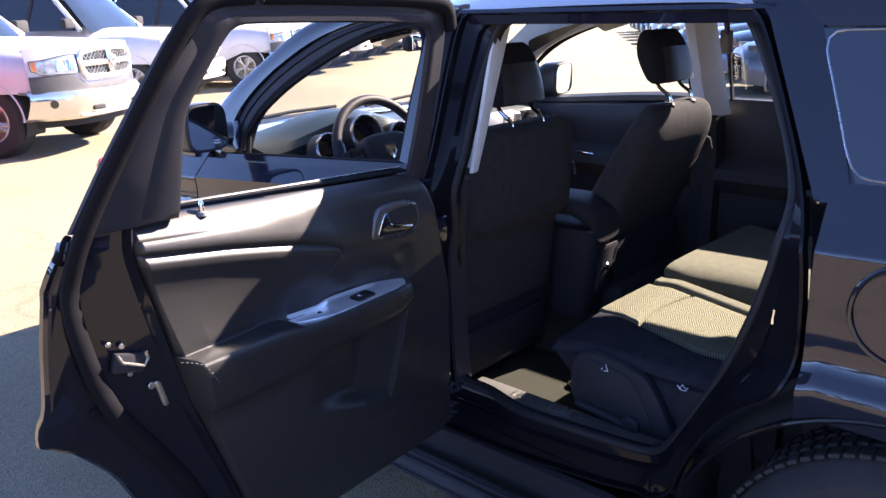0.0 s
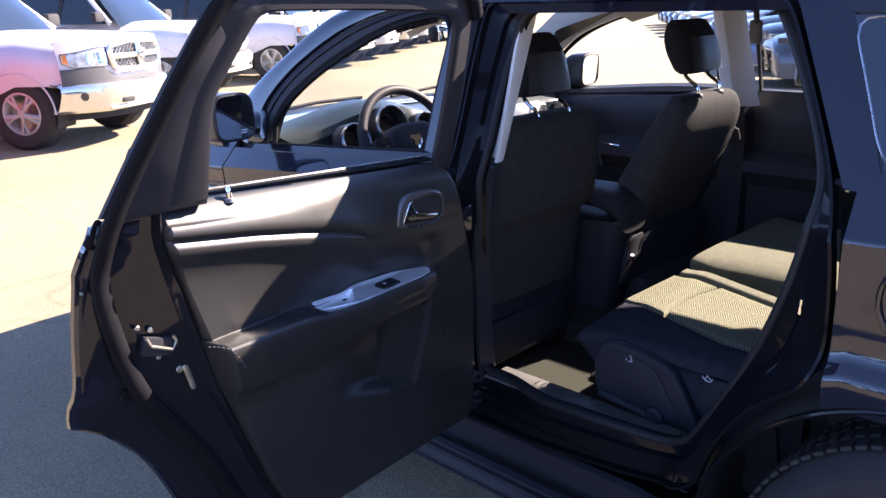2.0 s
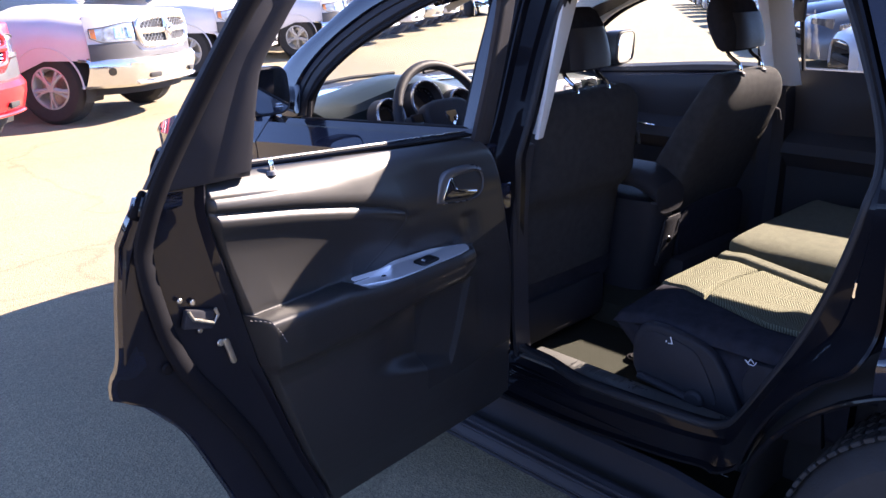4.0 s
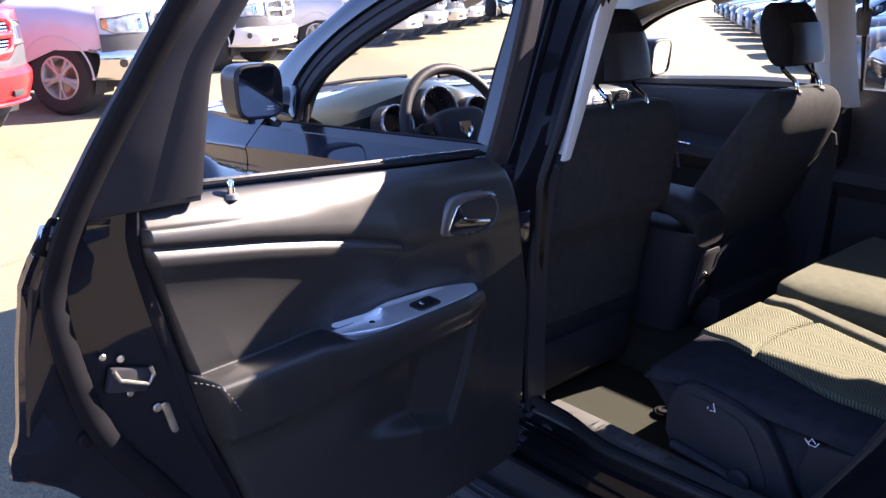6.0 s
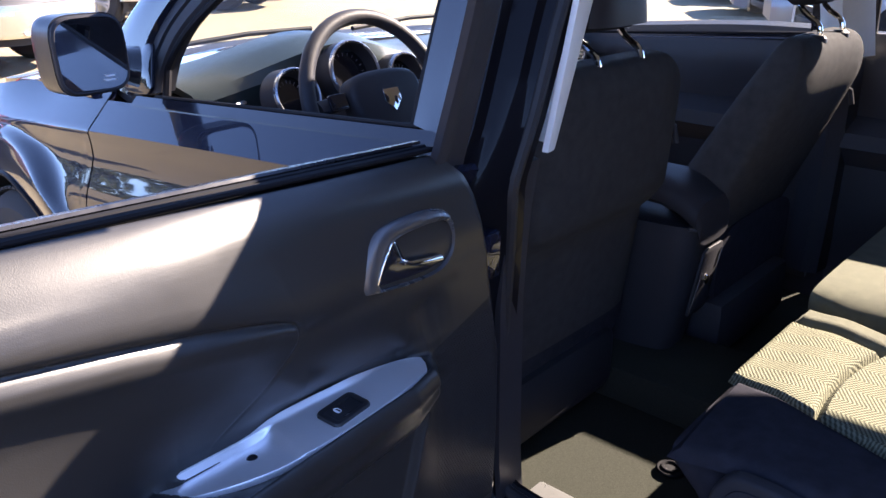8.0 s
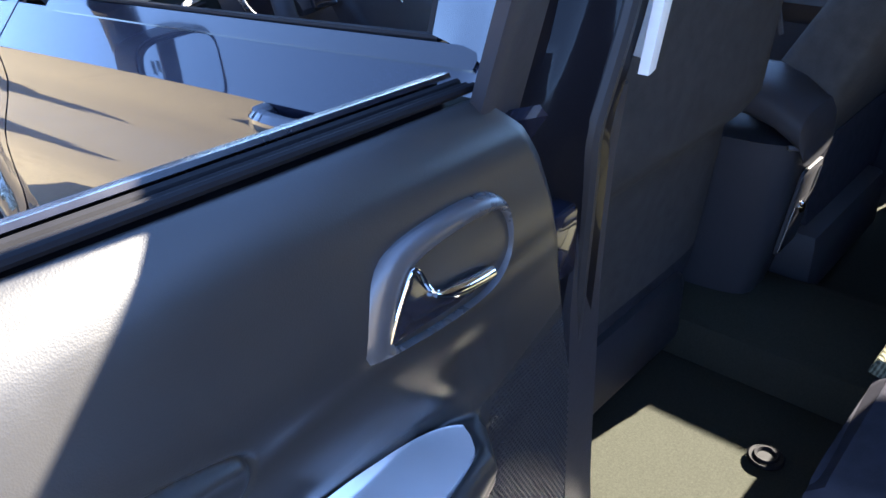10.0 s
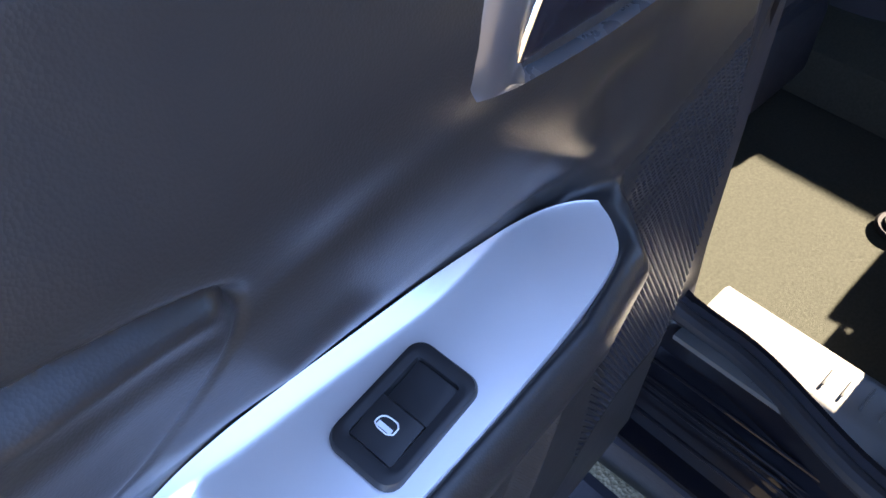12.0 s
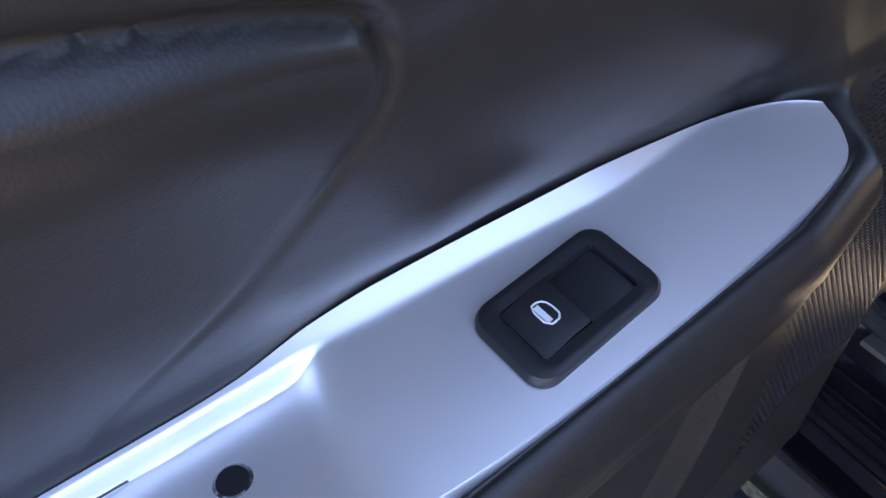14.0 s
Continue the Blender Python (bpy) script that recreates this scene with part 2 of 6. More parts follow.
SILVER = material("satin_silver_trim", (0.90, 0.89, 0.91), 0.33, 0.7, vary=0.03, scale=4, rough_vary=0.02)
BEZEL_METAL = material("dark_satin_metal", (0.30, 0.31, 0.34), 0.28, 0.95, vary=0.05, scale=4, rough_vary=0.03)
CHROME = material("chrome", (0.75, 0.75, 0.76), 0.07, 1.0, vary=0.05, rough_vary=0.03)
STEEL = material("zinc_plated_steel", (0.45, 0.43, 0.38), 0.35, 0.9, vary=0.25, scale=60)
LINER = material("pale_grey_headliner", (0.52, 0.50, 0.46), 0.9, vary=0.06, scale=20, grain=0.3, grain_scale=900)
PALE_TRIM = material("pale_grey_pillar_plastic", (0.56, 0.55, 0.53), 0.6, vary=0.05, scale=8, grain=0.2, grain_scale=500)
SEAT_SIDE = material("black_seat_cloth", (0.027, 0.027, 0.034), 0.95, vary=0.2, scale=40, grain=0.6, grain_scale=1100, spec=0.0)
FRONT_CLOTH = material("dark_front_seat_cloth", (0.040, 0.040, 0.042), 0.95, vary=0.2, scale=40, grain=0.6, grain_scale=1100, spec=0.05)
SEAT_PLAIN = material("dark_seat_cloth", (0.088, 0.088, 0.062), 0.92, vary=0.2, scale=40, grain=0.6, grain_scale=1100, sheen=0.05, spec=0.1)
SEAT_WOVEN = herringbone("herringbone_seat_cloth", (0.050, 0.050, 0.034), (0.165, 0.163, 0.112), 0.0068, 0.042)
DASH = material("dash_soft_plastic", (0.011, 0.020, 0.023), 0.45, vary=0.1, scale=6, grain=0.2, grain_scale=600, kind="voronoi", spec=0.5)
WEBBING = material("grey_belt_webbing", (0.05, 0.05, 0.055), 0.8, vary=0.1, scale=60, grain=0.5, grain_scale=900, spec=0.2)
DIAL_PRINT = material("pale_dial_print", (0.30, 0.30, 0.32), 0.6, vary=0.02)
WHITE_MARK = material("white_print", (0.75, 0.75, 0.78), 0.5, vary=0.02)
GLASS = clear_glass("clear_window_glass", (0.90, 0.93, 0.91))
TINTED = clear_glass("tinted_window_glass", (0.45, 0.48, 0.50))
PRIVACY = material("dark_privacy_glass", (0.020, 0.026, 0.040), 0.04, coat=1.0, vary=0.02, rough_vary=0.01)
MIRROR = material("mirror_glass", (0.80, 0.82, 0.84), 0.01, 1.0, vary=0.01, rough_vary=0.005)
TYRE = material("tyre_rubber", (0.022, 0.022, 0.024), 0.8, vary=0.3, scale=25, grain=0.4, grain_scale=200)
ALLOY = material("alloy_wheel", (0.42, 0.42, 0.42), 0.38, 0.4, vary=0.08)
GRILLE_CHROME = material("bright_grille_plastic", (0.80, 0.79, 0.78), 0.26, 0.9, vary=0.05)
UNDER = material("underbody_black", (0.022, 0.022, 0.024), 0.85, vary=0.3)
AMBER_LENS = material("amber_lamp_lens", (0.55, 0.16, 0.03), 0.12, coat=0.6, vary=0.1)
CLEAR_LENS = material("clear_lamp_lens", (0.22, 0.22, 0.23), 0.10, 0.5, coat=1.0, vary=0.5, scale=12)

# ---- the ground ----
def ground_material():
    m = material("sun_bleached_asphalt", (0.215, 0.180, 0.116), 0.92, vary=0.16, scale=0.35)
    t = m.node_tree
    b = t.nodes["Principled BSDF"]
    ramp = [n for n in t.nodes if n.type == "VALTORGB"][0]
    tc = [n for n in t.nodes if n.type == "TEX_COORD"][0]
    stones = t.nodes.new("ShaderNodeTexVoronoi")
    stones.inputs["Scale"].default_value = 160
    chips = t.nodes.new("ShaderNodeValToRGB")
    chips.color_ramp.elements[0].color, chips.color_ramp.elements[1].color = (0.45, 0.45, 0.47, 1), (1.35, 1.33, 1.30, 1)
    t.links.new(tc.outputs["Object"], stones.inputs["Vector"])
    t.links.new(stones.outputs["Color"], chips.inputs[0])
    mul = t.nodes.new("ShaderNodeMixRGB")
    mul.blend_type = "MULTIPLY"
    mul.inputs[0].default_value = 0.75
    t.links.new(ramp.outputs[0], mul.inputs[1])
    t.links.new(chips.outputs[0], mul.inputs[2])
    crack = t.nodes.new("ShaderNodeTexVoronoi")
    crack.feature = "DISTANCE_TO_EDGE"
    crack.inputs["Scale"].default_value = 0.45
    warp = t.nodes.new("ShaderNodeTexNoise")
    warp.inputs["Scale"].default_value = 2.2
    warp.inputs["Detail"].default_value = 5
    vadd = t.nodes.new("ShaderNodeMixRGB")
    vadd.blend_type = "ADD"
    vadd.inputs[0].default_value = 0.5
    t.links.new(tc.outputs["Object"], vadd.inputs[1])
    t.links.new(tc.outputs["Object"], warp.inputs["Vector"])
    t.links.new(warp.outputs["Color"], vadd.inputs[2])
    t.links.new(vadd.outputs[0], crack.inputs["Vector"])
    edge = t.nodes.new("ShaderNodeValToRGB")
    edge.color_ramp.elements[0].color, edge.color_ramp.elements[1].color = (0.66, 0.65, 0.63, 1), (1, 1, 1, 1)
    edge.color_ramp.elements[0].position, edge.color_ramp.elements[1].position = 0.0, 0.012
    t.links.new(crack.outputs["Distance"], edge.inputs[0])
    mul2 = t.nodes.new("ShaderNodeMixRGB")
    mul2.blend_type = "MULTIPLY"
    mul2.inputs[0].default_value = 0.6
    t.links.new(mul.outputs[0], mul2.inputs[1])
    t.links.new(edge.outputs[0], mul2.inputs[2])
    t.links.new(mul2.outputs[0], b.inputs["Base Color"])
    bump = t.nodes.new("ShaderNodeBump")
    bump.inputs["Strength"].default_value, bump.inputs["Distance"].default_value = 0.6, 0.004
    t.links.new(stones.outputs["Distance"], bump.inputs["Height"])
    t.links.new(bump.outputs[0], b.inputs["Normal"])
    return m


ASPHALT = ground_material()
g_rows = [[(x, y, 0) for x in (-900, -60, -12, 12, 60, 900)] for y in (-900, -60, -12, 12, 60, 900)]
tagged(part("ground", sheet(g_rows), ASPHALT), "sun-bleached tan asphalt of a car lot", "ground", kind="structure")

# ---- the black SUV: shell ----
suv = thing("suv", "glossy black SUV with its rear side door wide open", "car")
ZX = ((0.20, 0.25, 0.40, 0.55, 0.78), (0.80, 0.84, 0.883, 0.902, 0.914))
WHEEL_Y, WHEEL_Z = (-1.187, 1.50), 0.36


CREASE = np.polyfit((-2.2, -0.95, -0.3, 0.31, 0.54, 0.80, 1.05, 1.3, 1.8, 2.3), (1.09, 1.06, 1.040, 1.008, 0.987, 0.967, 0.947, 0.927, 0.887, 0.840), 4)


def crease_z(y):
    """Height of the crease that climbs along the flank to the rear."""
    return float(np.polyval(CREASE, y))


def side_x(y, z):
    """Half the body's width."""
    zc = crease_z(y)
    fore = step(-0.04, 0.06, y)                        # the front door leans in more above its crease
    lean = 0.52 + 0.40 * fore * (1 - step(1.3, 1.8, y))
    belt = 1.12 - fore * (0.018 + 0.069 * min(y, 1.2))

    def low(q):
        if q > zc:
            return 0.918 - 0.020 * fore - lean * (q - zc)
        return min(float(np.interp(q, *ZX)), 0.918 - 0.03 * (zc - q)) + fore * (0.036 * step(0.036, 0.17, zc - q) - 0.020 - 0.13 * min(zc - q, 0.045))
    if z <= belt:
        x = low(z)
    elif z < 1.47:
        x = low(belt) + (0.715 - low(belt)) * (z - belt) / (1.47 - belt)
    else:
        x = float(np.interp(z, (1.47, 1.50, 1.55, 1.60, 1.64, 1.66), (0.715, 0.690, 0.60, 0.45, 0.25, 0.0)))
    x *= 1 - 0.02 * max(0.0, (y - 0.9) / 0.8) ** 2 - 0.22 * max(0.0, (y - 1.60) / 0.70) ** 2 - 0.04 * max(0.0, (-1.3 - y) / 0.9) ** 2
    for wy, r0 in zip(WHEEL_Y, (0.50, 0.50)):          # swelling over the wheels
        r = math.hypot(y - wy, z - WHEEL_Z)
        if z > 0.25:
            x += 0.030 * math.exp(-(max(0.0, r - r0) / 0.030) ** 2) * (0.35 + 0.65 * step(0.36, 0.50, r))
    return x


def ruled(A, B, n, m, s, inset=0.0, line_n=None):
    """Points of the body's side between the (y, z) curves A and B; s is -1 on the left."""
    a, b = (resample(q, m) for q in (A, B))
    return [[(s * (side_x(*(p * (1 - k) + q * k)) - inset), *(p * (1 - k) + q * k)) for p, q in zip(a, b)] for k in np.linspace(0, 1, n)]


def arc(cy, cz, r, a0, a1, n):
    return [(cy + r * math.cos(radians(a)), cz + r * math.sin(radians(a))) for a in np.linspace(a0, a1, n)]


OPENING = [(-0.058, 1.098), (-0.052, 1.337), (-0.075, 1.43), (-0.115, 1.452), (-0.17, 1.459), (-0.40, 1.468), (-0.66, 1.471), (-0.70, 1.466), (-0.732, 1.445), (-0.809, 1.327),
           (-0.892, 1.172), (-0.903, 1.085), (-0.842, 0.845), (-0.709, 0.568), (-0.655, 0.520), (-0.583, 0.509), (-0.308, 0.494),
           (-0.18, 0.490), (-0.065, 0.490), (-0.030, 0.500), (-0.020, 0.535), (-0.026, 0.62), (-0.034, 0.818)]
SHUT = [(-0.022, 1.098), (0.000, 1.337), (-0.006, 1.465), (-0.03, 1.474), (-0.17, 1.478), (-0.40, 1.482), (-0.66, 1.482), (-0.735, 1.478), (-0.775, 1.46), (-0.850, 1.327),
        (-0.945, 1.145), (-0.968, 1.00), (-0.968, 0.80), (-0.86, 0.735), (-0.775, 0.60), (-0.735, 0.45), (-0.33, 0.405), (-0.20, 0.40),
        (-0.03, 0.402), (0.002, 0.410), (0.008, 0.45), (-0.002, 0.60), (-0.020, 0.85)]
A_PILLAR = [(1.13, 1.06), (1.03, 1.180), (0.93, 1.258), (0.815, 1.324), (0.71, 1.392), (0.597, 1.447), (0.42, 1.478), (0.22, 1.488), (0.0, 1.490)]
PILLAR_GAP = [(0.965, 1.032), (0.92, 1.12), (0.884, 1.188), (0.775, 1.281), (0.645, 1.355), (0.522, 1.410), (0.40, 1.442), (0.22, 1.468), (0.0, 1.477)]
FRONT_WINDOW = [(0.835, 1.046), (0.842, 1.098), (0.803, 1.161), (0.732, 1.218), (0.637, 1.278), (0.523, 1.334), (0.394, 1.390), (0.26, 1.430), (0.095, 1.446), (0.115, 1.25), (0.122, 1.093)]


def side_panel(name, A, B, s, n=12, m=24, mat=None, t=0.012, label="", inset=0.0):
    return part(name, thick(sheet(ruled(A, B, n, m, s, inset)), t), mat or PAINT, suv, label)


def side_skin(name, ys, low, top, s, t=0.012):
    """A painted side panel whose rows follow the flank's crease."""
    rows = []
    for k in list(np.linspace(0, 1, 22)[:-1]) + list(np.linspace(1, 2, 14)):
        row = []
        for y in ys:
            a, b, c = low(y), min(max(crease_z(y), low(y) + 0.02), top(y) - 0.02), top(y)
            z = a + (b - a) * k if k <= 1 else b + (c - b) * (k - 1)
            row.append((s * side_x(y, z), y, z))
        rows.append(row)
    return part(name, thick(sheet(rows), t), PAINT, suv)


for s in (-1, 1):
    # fender round the front wheel, front door skin
    side_skin("front_fender", [1.050 + 0.030 * q for q in np.linspace(0, 1, 4)[:-1]] + [1.5 - 0.42 * math.cos(q) for q in np.linspace(0, math.pi, 49)] + list(np.linspace(1.93, 2.12, 6)),
              lambda y: max(0.33, 0.36 + math.sqrt(max(0.0, 0.42 ** 2 - (y - 1.5) ** 2))), lambda y: float(np.interp(y, (0.96, 1.2, 1.5, 1.75, 2.0, 2.15), (1.045, 1.035, 1.005, 0.965, 0.90, 0.82))), s)
    side_skin("front_door_skin", list(np.linspace(1.043, -0.012, 54)), lambda y: 0.40, lambda y: 1.024 + (0.90 - y) * 0.070, s, 0.02)
    side_panel("window_moulding", [(0.93, 1.020), (0.93, 1.037)], [(0.05, 1.080), (0.05, 1.097)], s, 16, 4, GLOSS_BLACK, 0.02, "glossy black moulding under the front window", -0.004)
    part("window_seal", tube([(s * (side_x(0.86 - 0.75 * q, 1.043 + 0.052 * q) - 0.002), 0.86 - 0.75 * q, 1.043 + 0.052 * q) for q in np.linspace(0, 1, 12)], 0.0045, 8), RUBBER, suv, "black rubber seal along the window")
    # rear quarter: below and above the window line
    side_skin("rear_quarter", [-0.978 - 0.01 * q for q in range(4)] + [-1.187 + 0.45 * math.cos(q) for q in np.linspace(1.99, math.pi, 36)] + list(np.linspace(-1.645, -2.13, 14)),
              lambda y: max(0.33, 0.36 + math.sqrt(max(0.0, 0.45 ** 2 - (y + 1.187) ** 2))), lambda y: 1.150 + 0.04 * step(-0.98, -1.5, y), s, 0.014)
    back = 0.25 if s > 0 else 0.0
    side_panel("rear_pillar", [(-0.742 - back, 1.49), (-0.787 - back, 1.462), (-0.860 - back, 1.327), (-0.955 - back, 1.150)],
               [(-0.80 - back, 1.505), (-0.895 - back, 1.440), (-0.95 - back, 1.32), (-1.012 - back, 1.165)], s, 5, 20, t=0.03)
    side_panel("quarter_window", [(-0.897 - back, 1.432), (-0.95 - back, 1.315), (-1.014 - back, 1.185)], [(-1.62, 1.425), (-1.66, 1.31), (-1.70, 1.20)], s, 14, 16, PRIVACY, 0.005, "dark tinted quarter window", -0.003)
    rim = smoothed([(-1.30, 1.428), (-0.94 - back, 1.432), (-0.900 - back, 1.420), (-0.95 - back, 1.315), (-1.000 - back, 1.205), (-1.030 - back, 1.188), (-1.30, 1.192)], 50, 1)
    part("quarter_window_edge", tube([(s * (side_x(y, z) + 0.003), y, z) for y, z in rim], 0.0022, 6), BEZEL_METAL, suv, "bright edge of the quarter window")
    side_panel("quarter_backing", [(-0.785 - back, 1.468), (-0.86 - back, 1.33), (-0.968 - back, 1.150)], [(-1.72, 1.44), (-1.74, 1.31), (-1.76, 1.18)], s, 12, 16, GLOSS_BLACK, 0.006, "", 0.006)
    side_panel("window_surround", [(-0.80, 1.505), (-0.895, 1.437)], [(-1.80, 1.49), (-1.66, 1.43)], s, 10, 6, GLOSS_BLACK, 0.02)
    side_panel("tail_pillar", [(-1.665, 1.43), (-1.705, 1.185)], [(-1.95, 1.45), (-2.08, 1.19)], s, 6, 10)
    side_panel("window_sill_band", [(-0.958, 1.148), (-1.015, 1.186)], [(-2.095, 1.185), (-1.705, 1.196)], s, 12, 4)
    # sill under the doors
    side_panel("rocker", [(1.30, 0.24), (1.30, 0.395)], [(-0.73, 0.24), (-0.73, 0.395)], s, 14, 6, PLASTIC, 0.02)
    part("rocker_trim", tube([(s * 0.905, 1.28, 0.285), (s * 0.912, 0.3, 0.285), (s * 0.912, -0.72, 0.285)], 0.035, 10, flat=0.6), PLASTIC, suv, "ridged black plastic sill trim")
    for z, d in ((0.322, 0.006), (0.304, 0.010), (0.268, 0.008), (0.250, 0.002)):
        part("sill_trim_rib", tube([(s * (0.922 + d), 1.26, z), (s * (0.930 + d), 0.3, z), (s * (0.930 + d), -0.71, z)], 0.0045, 6), PLASTIC, suv)
    # roof rail and pillar in front of the door
    window = FRONT_WINDOW if s < 0 else [(0.93, 1.050), (0.92, 1.12), (0.87, 1.205), (0.80, 1.265), (0.70, 1.325), (0.58, 1.372), (0.46, 1.405), (0.28, 1.436), (0.09, 1.448), (0.075, 1.30), (0.07, 1.107)]
    gap = PILLAR_GAP if s < 0 else [(0.99, 1.045), (0.955, 1.13), (0.90, 1.22), (0.80, 1.295), (0.66, 1.36), (0.54, 1.405), (0.42, 1.438), (0.22, 1.468), (0.0, 1.477)]
    outer, gap = smoothed(A_PILLAR, 40, 2), smoothed(gap, 40, 2)
    inner = smoothed([(0.86, 1.050)] + [(y + 0.012, z + 0.008) for y, z in window[1:9]] + [(0.0, 1.458)], 40, 2)
    strip = [[(s * (side_x(*(a * (1 - k) + b * k)) + d), *(a * (1 - k) + b * k)) for a, b in zip(outer, gap)] for k, d in ((0, -0.03), (0.0, -0.003), (0.12, 0.004), (0.55, 0.007), (0.93, 0.003), (1.0, -0.012))]
    part("front_pillar", thick(sheet(strip), 0.012), PAINT, suv)
    strip = [[(s * (side_x(*(a * (1 - k) + b * k)) + d), *(a * (1 - k) + b * k)) for a, b in zip(gap, inner)] for k, d in ((0.0, -0.02), (0.04, -0.007), (0.40, -0.003), (0.46, -0.010), (0.52, -0.006), (0.90, -0.006), (1.0, -0.012), (1.0, -0.045))]
    part("front_door_frame", thick(sheet(strip), 0.012), PLASTIC, suv, "matt black upper frame of the front door")
    part("roof_rail", thick(sheet(ruled([(0.0, 1.477), (0.0, 1.468)], [(-0.80, 1.477), (-0.80, 1.468)], 8, 5, s)), 0.012), PAINT, suv)
    # black frame of the front window
    win = smoothed(window[1:-1], 40, 2)
    win = np.vstack([[window[0]], win, [window[-1]]])
    part("front_window_frame", tube([(s * (side_x(y, z) - 0.012), y, z) for y, z in win], 0.011, 8, flat=0.8), RUBBER, suv, "black rubber frame of the front side window")
    side_panel("pillar_cover", [(0.116, 1.098), (0.110, 1.25), (0.092, 1.455)], [(0.036, 1.085), (0.046, 1.20), (0.036, 1.46)], s, 5, 12, GLOSS_BLACK, 0.02, "glossy black pillar cover", -0.003)
    side_panel("pillar_edge", [(0.036, 1.085), (0.046, 1.20), (0.036, 1.46)], [(-0.012, 1.108), (0.006, 1.30), (0.004, 1.46)], s, 5, 12, RUBBER, 0.02, "", -0.001)
    # wheel arch lips and liners
    for wy, r in ((WHEEL_Y[0], 0.447), (WHEEL_Y[1], 0.417)):
        lip = [(s * (side_x(y, z) + 0.002), y, z) for y, z in arc(wy, WHEEL_Z, r, -5 if wy > 0 else -5, 185, 40)]
        part("arch_lip", tube(lip, 0.006, 8), JAMB, suv)
        liner = [[(s * x, wy + rr * math.cos(a), WHEEL_Z + rr * math.sin(a)) for a in np.linspace(-0.1, math.pi + 0.1, 24)] for x, rr in ((0.90, r), (0.86, r + 0.02), (0.62, r + 0.02), (0.62, 0.05))]
        part("wheel_arch_liner", sheet(liner), UNDER, suv, "black wheel arch liner")

# hood, cowl, front, roof, tail
hood = []
for y, z in ((2.33, 0.80), (2.31, 0.87), (2.24, 0.925), (2.0, 0.975), (1.7, 1.02), (1.4, 1.05), (1.12, 1.065)):
    w = side_x(min(y, 2.1), min(z, 0.97)) - 0.03
    hood.append([(x * w, y - 0.22 * abs(x) ** 3 * step(1.8, 2.3, y), z - 0.035 * abs(x) ** 2.6) for x in np.linspace(-1, 1, 25)])
part("hood", thick(sheet(hood), 0.02), PAINT, suv)
bump_rows = []
for z, y0 in ((0.22, 2.34), (0.30, 2.46), (0.45, 2.52), (0.60, 2.51), (0.72, 2.45), (0.80, 2.37)):
    bump_rows.append([(x * 0.84, y0 - 0.42 * abs(x) ** 2.6, z) for x in np.linspace(-1, 1, 25)])
part("front_bumper", thick(sheet(bump_rows), 0.02), PAINT, suv)
for s in (-1, 1):
    lamp = []
    for k in np.linspace(0, 1, 12):
        y = 1.93 + 0.26 * k
        lamp.append([(s * (side_x(y, 0.80 + 0.03 * j) + 0.006 - 0.12 * k * k), y + 0.02 * k, 0.79 + (0.035 - 0.008 * k) * j) for j in range(4)])
    part("headlamp", thick(sheet(lamp), 0.03), CLEAR_LENS, suv, "wrap-round clear headlamp in a dark housing")
roof = []
for y, dz, wk in ((0.42, -0.055, 0.92), (0.25, -0.028, 0.97), (0.0, 0.0, 1), (-0.8, 0.0, 1), (-1.5, -0.02, 0.98), (-1.9, -0.05, 0.95)):
    roof.append([(x * 0.702 * wk, y, 1.464 + 0.135 * (1 - abs(x) ** 2.0) + dz) for x in np.linspace(-1, 1, 21)])
part("roof", thick(sheet(roof), 0.025), PAINT, suv)
shield_low = [(x * 0.80, 1.36 - 0.30 * abs(x) ** 2, 1.055 - 0.01 * abs(x)) for x in np.linspace(-1, 1, 21)]
shield_top = [(x * 0.655, 0.44 - 0.03 * abs(x), 1.565 - 0.055 * abs(x) ** 2) for x in np.linspace(-1, 1, 21)]
ws = [[Vector(a).lerp(Vector(b), k) + Vector((0, 0.05, 0.02)) * math.sin(math.pi * k) for a, b in zip(shield_low, shield_top)] for k in np.linspace(0, 1, 12)]
pane = part("windshield", sheet(ws), GLASS, suv, "clear windshield")
pane.visible_shadow = False
part("cowl", thick(sheet([[Vector(p) + Vector((0, -0.06, -0.03)) for p in shield_low], [Vector(p) + Vector((0, 0.03, -0.005)) for p in shield_low], [(p[0] * 1.03, p[1] + 0.14, 1.05) for p in shield_low]]), 0.015), PLASTIC, suv, "black plastic cowl")
for x0 in (-0.55, 0.12):
    part("wiper", tube([(x0, 1.30, 1.075), (x0 + 0.30, 1.34, 1.085), (x0 + 0.55, 1.36, 1.08)], 0.008, 6), RUBBER, suv)
tail = []
for z, y0, w in ((0.25, -2.18, 0.84), (0.45, -2.24, 0.88), (0.75, -2.24, 0.89), (1.0, -2.18, 0.88), (1.19, -2.12, 0.85), (1.50, -1.95, 0.68), (1.60, -1.90, 0.60)):
    tail.append([(x * w, y0 + 0.10 * abs(x) ** 4, z) for x in np.linspace(-1, 1, 21)])
part("tailgate", thick(sheet(tail[:5]), 0.02), PAINT, suv)
part("rear_window", thick(sheet(tail[4:]), 0.006), PRIVACY, suv, "dark tinted rear window")
part("underbody", box(0, 0.1, 0.25, 1.60, 3.6, 0.10, 0.02), UNDER, suv)


